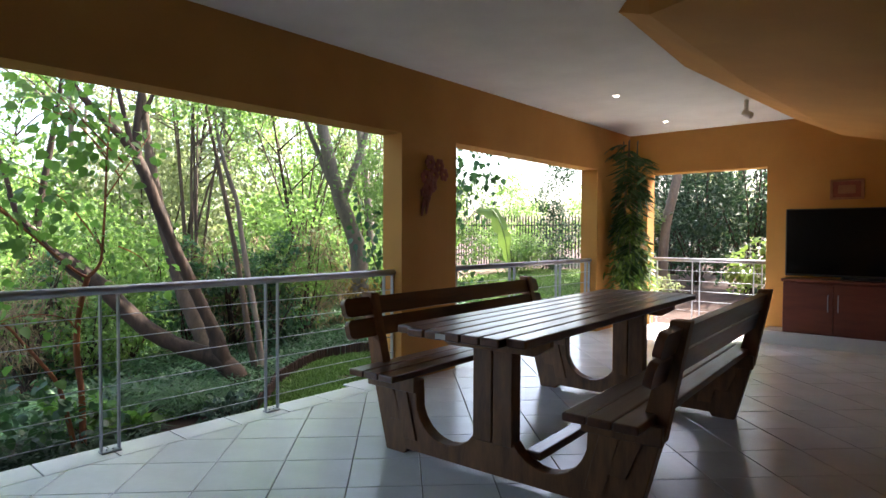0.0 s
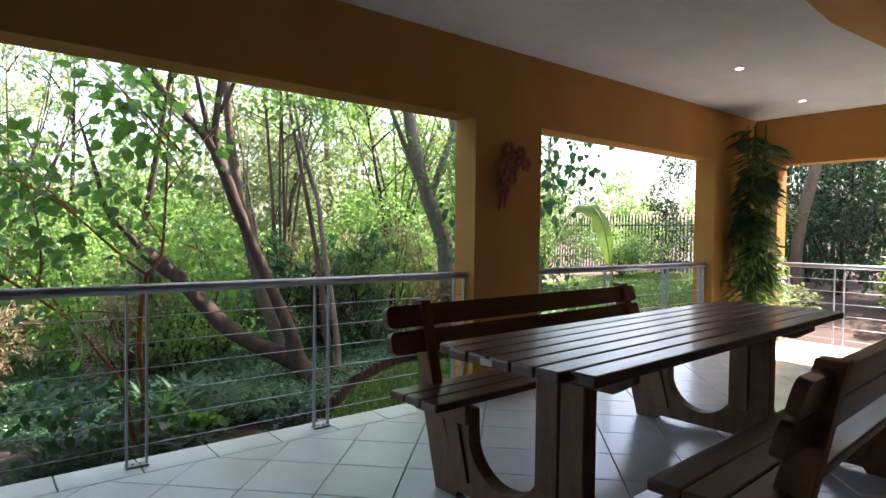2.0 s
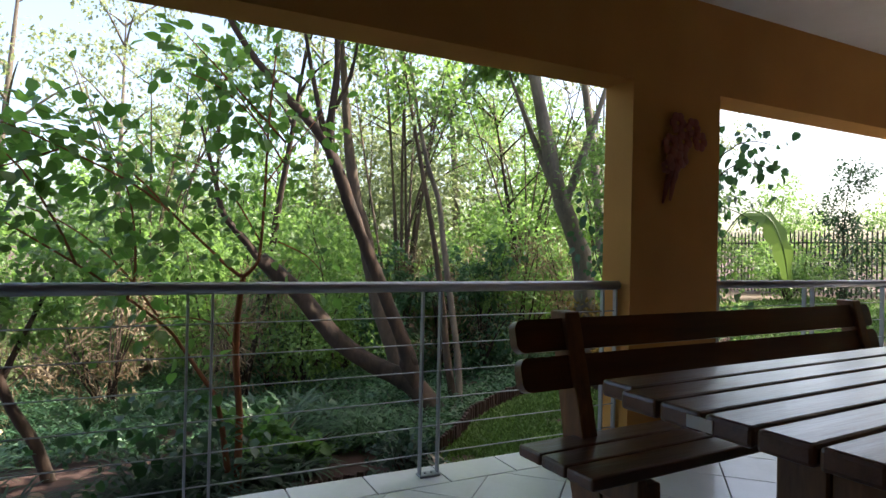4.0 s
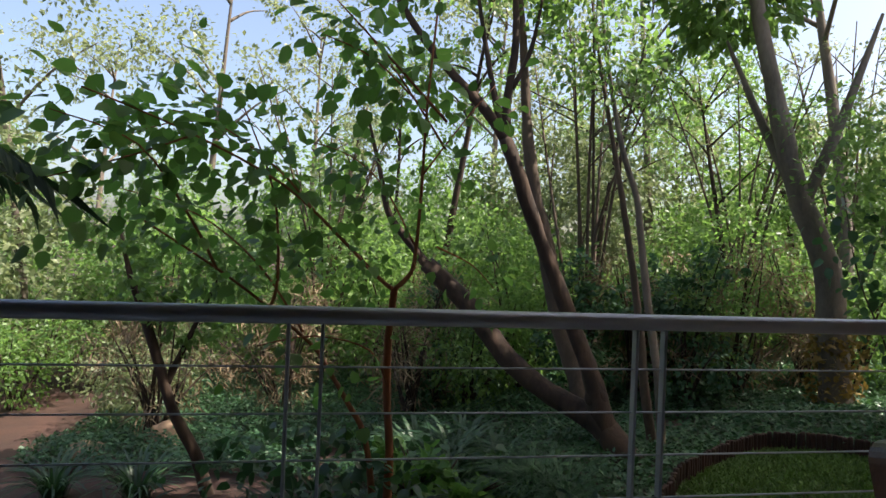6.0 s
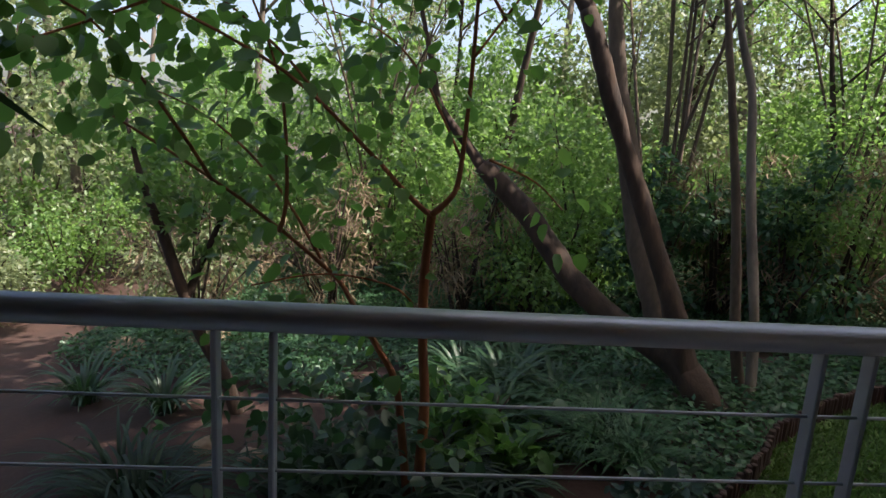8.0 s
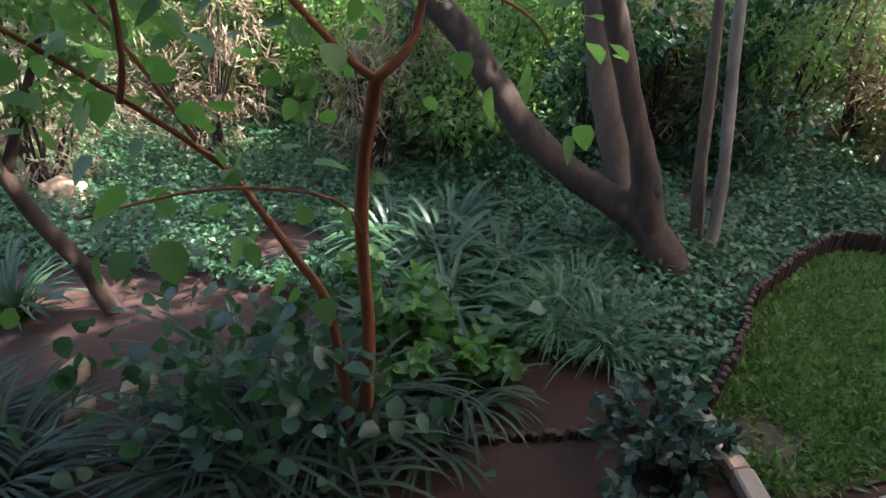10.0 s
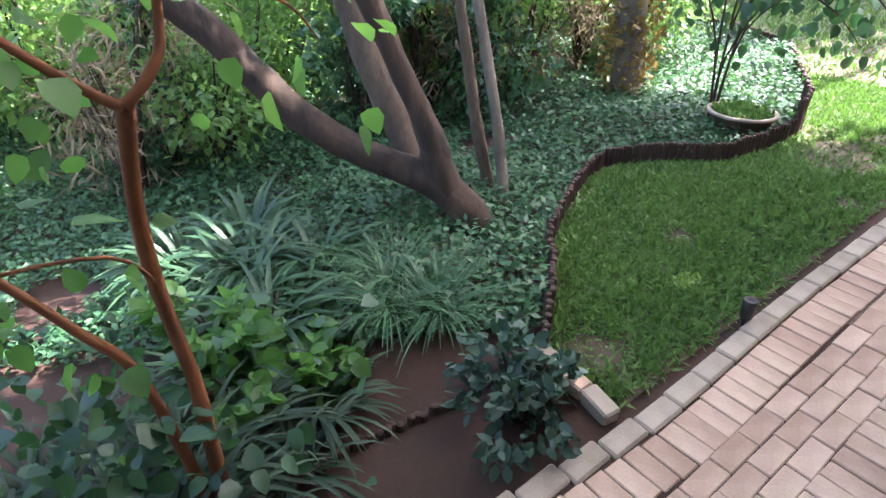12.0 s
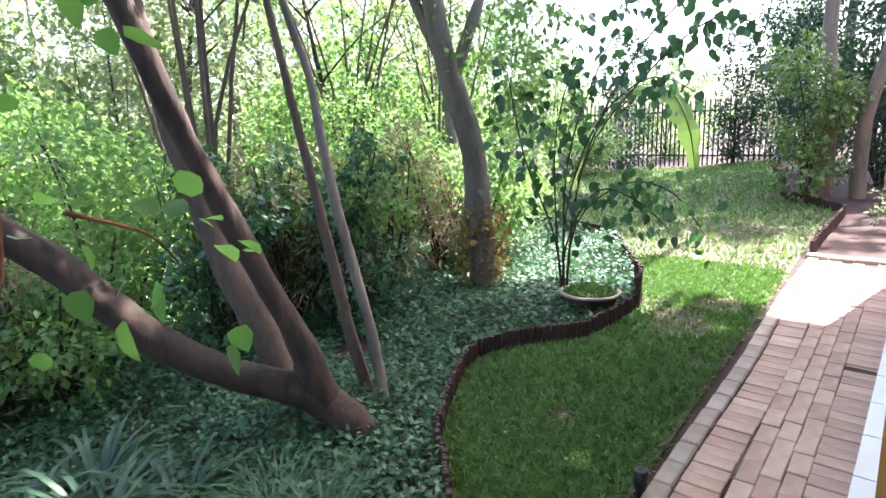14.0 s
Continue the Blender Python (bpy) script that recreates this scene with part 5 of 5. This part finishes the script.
def fence():
    root = thing("palisade_fence", (-6.0, 21.4, ground_z(-6, 21.4)), "tall black steel palisade fence at the garden's end", "fence")
    pale = bpy.data.meshes.new("pale")
    bm = prism([(-0.022, -0.1), (0.022, -0.1), (0.022, 1.98), (0, 2.1), (-0.022, 1.98)], -0.012, 0.012)
    bm.to_mesh(pale)
    bm.free()
    pale.materials.append(FENCE)
    x = -10.0
    while x < 5.0:
        ob = new("pale", pale)
        ob.parent = root
        ob.location = (x, 0, 0.02 * math.sin(x))
        x += 0.145
    for z in (0.3, 1.65):
        part("rail", box((-10.1, 0.012, z), (5.0, 0.05, z + 0.05)), FENCE, root)


fence()


def banana_leaf(o, pts, width, label):
    root = thing("banana_leaf", o, label, "plant", "banana leaves")
    pts = [Vector(p) for p in pts]
    n = 22
    verts, faces = [], []
    for k in range(n + 1):
        t = k / n * (len(pts) - 1)
        i = min(int(t), len(pts) - 2)
        p = pts[i].lerp(pts[i + 1], t - i)
        d = (pts[i + 1] - pts[i]).normalized()
        s = d.cross(Vector((0.3, -0.8, 0.4))).normalized()
        u = max(0.0, (k / n - 0.4) / 0.6)
        w = 0.008 + width * math.sin(math.pi * min(1, 0.04 + 0.93 * u)) ** 0.6 * (0.7 if k % 3 == 2 else 1.0) * (u > 0)
        verts += [p - s * w + Vector((0, 0, -0.25 * w)), p, p + s * w + Vector((0, 0, -0.25 * w))]
    for k in range(n):
        b = 3 * k
        faces += [(b, b + 1, b + 4, b + 3), (b + 1, b + 2, b + 5, b + 4)]
    me = bpy.data.meshes.new("blade")
    me.from_pydata([tuple(v) for v in verts], [], faces)
    finish("blade", me, L_PALM, root)
    part("midrib", tube(pts, [0.014] + [0.010] * (len(pts) - 2) + [0.004], 6), L_PALM, root, "", True)


banana_leaf((-4.3, 9.4, ground_z(-4.3, 9.4)), [(0, 0, 0), (0.5, 0, 1.3), (1.2, -0.2, 2.05), (1.7, -0.3, 2.0), (1.95, -0.35, 1.6), (2.05, -0.35, 1.1)], 0.13, "tattered banana leaf arching over the lawn")
banana_leaf((2.6, 10.6, ground_z(-1, 10.6)), [(0, 0, 0), (-0.1, 0, 1.0), (-0.4, 0, 1.7), (-1.0, 0, 2.1)], 0.13, "long pale banana leaf outside the end opening")


def sapling():
    o = (-2.6, 6.55, ground_z(-2.6, 6.55))
    root = thing("sapling", o, "thin-stemmed sapling with drooping dark leaves over the lawn", "shrub")
    rng = np.random.default_rng(71)
    ends = [((0.05, 0.1, 0.8), (0.35, 0.5, 1.15), (0.7, 0.72, 1.05), (0.97, 0.75, 0.70)), ((0, 0, 0.9), (0.1, 0.4, 1.7), (0.4, 0.9, 2.1), (0.8, 1.2, 1.9)), ((-0.1, 0, 0.9), (-0.2, 0.2, 1.7), (-0.1, 0.5, 2.5)), ((0, 0, 0.6), (0.2, 0.2, 1.1), (0.5, 0.4, 1.0), (0.75, 0.5, 0.75)),
            ((-0.05, -0.1, 0.7), (-0.3, -0.2, 1.4), (-0.45, -0.25, 2.2)), ((0.05, 0.15, 1.2), (0.3, 0.6, 2.2), (0.7, 1.0, 2.8), (1.0, 1.3, 2.75)), ((0.1, 0.1, 1.3), (0.5, 0.5, 2.1), (1.0, 0.6, 2.5), (1.35, 0.7, 2.4)), ((-0.1, 0.2, 1.3), (0.0, 0.7, 2.3), (0.2, 1.1, 3.0))]
    pos, aim = [], []
    for e in ends:
        pts = [Vector((0, 0, -0.1))] + [Vector(p) for p in e]
        part("stem", tube(pts, [0.012] + [0.008] * (len(pts) - 2) + [0.003], 6), BARK, root, "", True)
        for i in range(62):
            t = rng.uniform(1.3, len(pts) - 1.001)
            k = int(t)
            p = pts[k].lerp(pts[k + 1], t - k)
            pos.append(p + Vector(rng.normal(size=3)) * 0.15)
            aim.append(Vector((rng.normal() * 0.5, rng.normal() * 0.5, -0.8)))
    leaf_cloud("leaves", np.array(pos), np.array(aim), rng.uniform(0.07, 0.125, len(pos)), "heart", rng, L_SHADE, root)


sapling()


def hanging_frond():
    o = (-0.75, 0.55, ground_z(-0.75, 0.55))
    root = thing("palm", (-0.95, -0.75, ground_z(-0.95, -0.75)), "palm with dark spiky fronds beside the veranda", "palm")
    part("trunk", tube([(0, 0, -0.1), (0.03, 0.02, 1.5), (0, 0.05, 2.6)], [0.09, 0.08, 0.07], 10, None, 0.2), BARK, root, "", True)
    rng = np.random.default_rng(81)
    pos, aim = [], []
    for a, L in ((0.9, 1.1), (1.6, 1.2), (2.4, 1.1), (3.4, 1.2), (4.4, 1.1), (5.4, 1.1), (0.2, 1.0)):
        pts = [Vector((math.cos(a) * L * t, math.sin(a) * L * t, 2.6 + 0.5 * t - 0.75 * t * t)) for t in (0, 0.33, 0.66, 1)]
        part("rib", tube(pts, [0.012, 0.010, 0.008, 0.003], 6), L_PALM, root, "", True)
        for j in range(40):
            t = 0.2 + 0.8 * j / 39
            p = Vector((math.cos(a) * L * t, math.sin(a) * L * t, 2.6 + 0.5 * t - 0.75 * t * t))
            for s in (-1, 1):
                pos.append(p)
                aim.append((math.cos(a) * 0.8 - s * math.sin(a), math.sin(a) * 0.8 + s * math.cos(a), -0.7))
    leaf_cloud("fronds", np.array(pos), np.array(aim), rng.uniform(0.25, 0.4, len(pos)), "needle", rng, L_DARK, root)


hanging_frond()


def dark_stem_shrub():
    o = (-3.2, 0.72, ground_z(-3.2, 0.72))
    root = thing("crooked_shrub", o, "crooked dark-stemmed shrub with small green leaves on red soil", "shrub")
    grown([(-3.2, 0.76, -1.0), (-3.2, 0.62, -0.56), (-3.2, 0.42, -0.16), (-3.2, 0.24, 0.40), (-3.28, 0.05, 0.85), (-3.4, -0.1, 1.3)], [0.055, 0.050, 0.044, 0.036, 0.024, 0.008], BARK, "stem", root, o, 9)
    grown([(-3.2, 0.36, 0.0), (-3.3, 0.55, 0.5), (-3.4, 0.75, 1.0)], [0.03, 0.02, 0.006], BARK, "stem", root, o, 8)
    rng = np.random.default_rng(91)
    pos, aim = clumps([(-3.4, -0.1, 1.3), (-3.35, 0.1, 0.8), (-3.4, 0.75, 1.0), (-3.3, 0.5, 0.5)], [0.45, 0.35, 0.4, 0.3], 1500, rng)
    leaf_cloud("foliage", pos - np.array(o), aim, rng.uniform(0.05, 0.09, len(pos)), "oval", rng, L_WOOD, root)


dark_stem_shrub()

# ---------------- floor tiles ----------------
def clip(poly, axis, limit, keep_less):
    out = []
    for i in range(len(poly)):
        a, b = poly[i], poly[(i + 1) % len(poly)]
        ia, ib = (a[axis] <= limit) == keep_less, (b[axis] <= limit) == keep_less
        if ia:
            out.append(a)
        if ia != ib:
            t = (limit - a[axis]) / (b[axis] - a[axis])
            out.append((a[0] + t * (b[0] - a[0]), a[1] + t * (b[1] - a[1])))
    return out


def shrink(poly, g):
    cx, cy = sum(p[0] for p in poly) / len(poly), sum(p[1] for p in poly) / len(poly)
    r = max(math.hypot(p[0] - cx, p[1] - cy) for p in poly)
    f = max(0.3, 1 - g / max(r * 0.7, 0.02))
    return [(cx + (x - cx) * f, cy + (y - cy) * f) for x, y in poly]


def tile_mesh(poly, cx, cy):
    bm = bmesh.new()
    n = len(poly)
    inner = shrink(poly, 0.003)
    lo = [bm.verts.new((x - cx, y - cy, -0.011)) for x, y in poly]
    mid = [bm.verts.new((x - cx, y - cy, -0.002)) for x, y in poly]
    hi = [bm.verts.new((x - cx, y - cy, 0.0)) for x, y in inner]
    bm.faces.new(hi)
    for i in range(n):
        j = (i + 1) % n
        bm.faces.new((lo[i], lo[j], mid[j], mid[i]))
        bm.faces.new((mid[i], mid[j], hi[j], hi[i]))
    bmesh.ops.recalc_face_normals(bm, faces=bm.faces)
    me = bpy.data.meshes.new("tile")
    bm.to_mesh(me)
    bm.free()
    me.materials.append(TILE)
    return me


T = 0.39
hd = T / math.sqrt(2)
full = [(hd, 0), (0, hd), (-hd, 0), (0, -hd)]
full_me = tile_mesh(shrink(full, 0.003), 0, 0)
far_tiles = []


def add_tile(poly, whole=False):
    cx, cy = sum(p[0] for p in poly) / len(poly), sum(p[1] for p in poly) / len(poly)
    area = abs(sum(poly[i - 1][0] * poly[i][1] - poly[i][0] * poly[i - 1][1] for i in range(len(poly)))) / 2
    if area < 0.002:
        return
    if cx < 3.1 and -0.4 < cy < 6.6:
        ob = new("tile", full_me if whole else tile_mesh(shrink(poly, 0.003), cx, cy))
        ob.parent = floor_slab
        ob.location = (cx, cy, 0)
    else:
        far_tiles.append(shrink(poly, 0.003))


X0, X1, Y0, Y1 = 0.125, XE, YS, WALL_Y
for i in range(-30, 60):
    for j in range(-30, 60):
        cx, cy = 0.90 + hd + (i + j) * hd, 2.25 + (i - j) * hd
        poly = [(cx + a, cy + b) for a, b in full]
        if max(p[0] for p in poly) < X0 or min(p[0] for p in poly) > X1 or max(p[1] for p in poly) < Y0 or min(p[1] for p in poly) > Y1:
            continue
        whole = min(p[0] for p in poly) >= X0 and max(p[0] for p in poly) <= X1 and min(p[1] for p in poly) >= Y0 and max(p[1] for p in poly) <= Y1
        if not whole:
            for ax, lim, less in ((0, X0, False), (0, X1, True), (1, Y0, False), (1, Y1, True)):
                poly = clip(poly, ax, lim, less)
                if len(poly) < 3:
                    break
        if len(poly) >= 3:
            add_tile(poly, whole)
y = YS
while y < WALL_Y:                          # border strip along the open edge
    y1 = min(y + 0.39, WALL_Y)
    for a, b in ((y, y1),):
        lo_x = -0.12 if a < 3.6 else -0.225
        if a < 3.98 < b:
            b = 3.98
        add_tile([(lo_x, a), (0.121, a), (0.121, b), (lo_x, b)])
    y = y1
add_tile([(O3L, WALL_Y + 0.004), (O3R, WALL_Y + 0.004), (O3R, WALL_Y + 0.35), (O3L, WALL_Y + 0.35)])
bm = bmesh.new()
for poly in far_tiles:
    lo = [bm.verts.new((x, y, -0.011)) for x, y in poly]
    hi = [bm.verts.new((x, y, 0.0)) for x, y in poly]
    f = bm.faces.new(hi)
    for i in range(len(poly)):
        bm.faces.new((lo[i - 1], lo[i], hi[i], hi[i - 1]))
bmesh.ops.recalc_face_normals(bm, faces=bm.faces)
far_part = part("tiles", bm, TILE, floor_slab)
far_part["kind"] = "stuff"
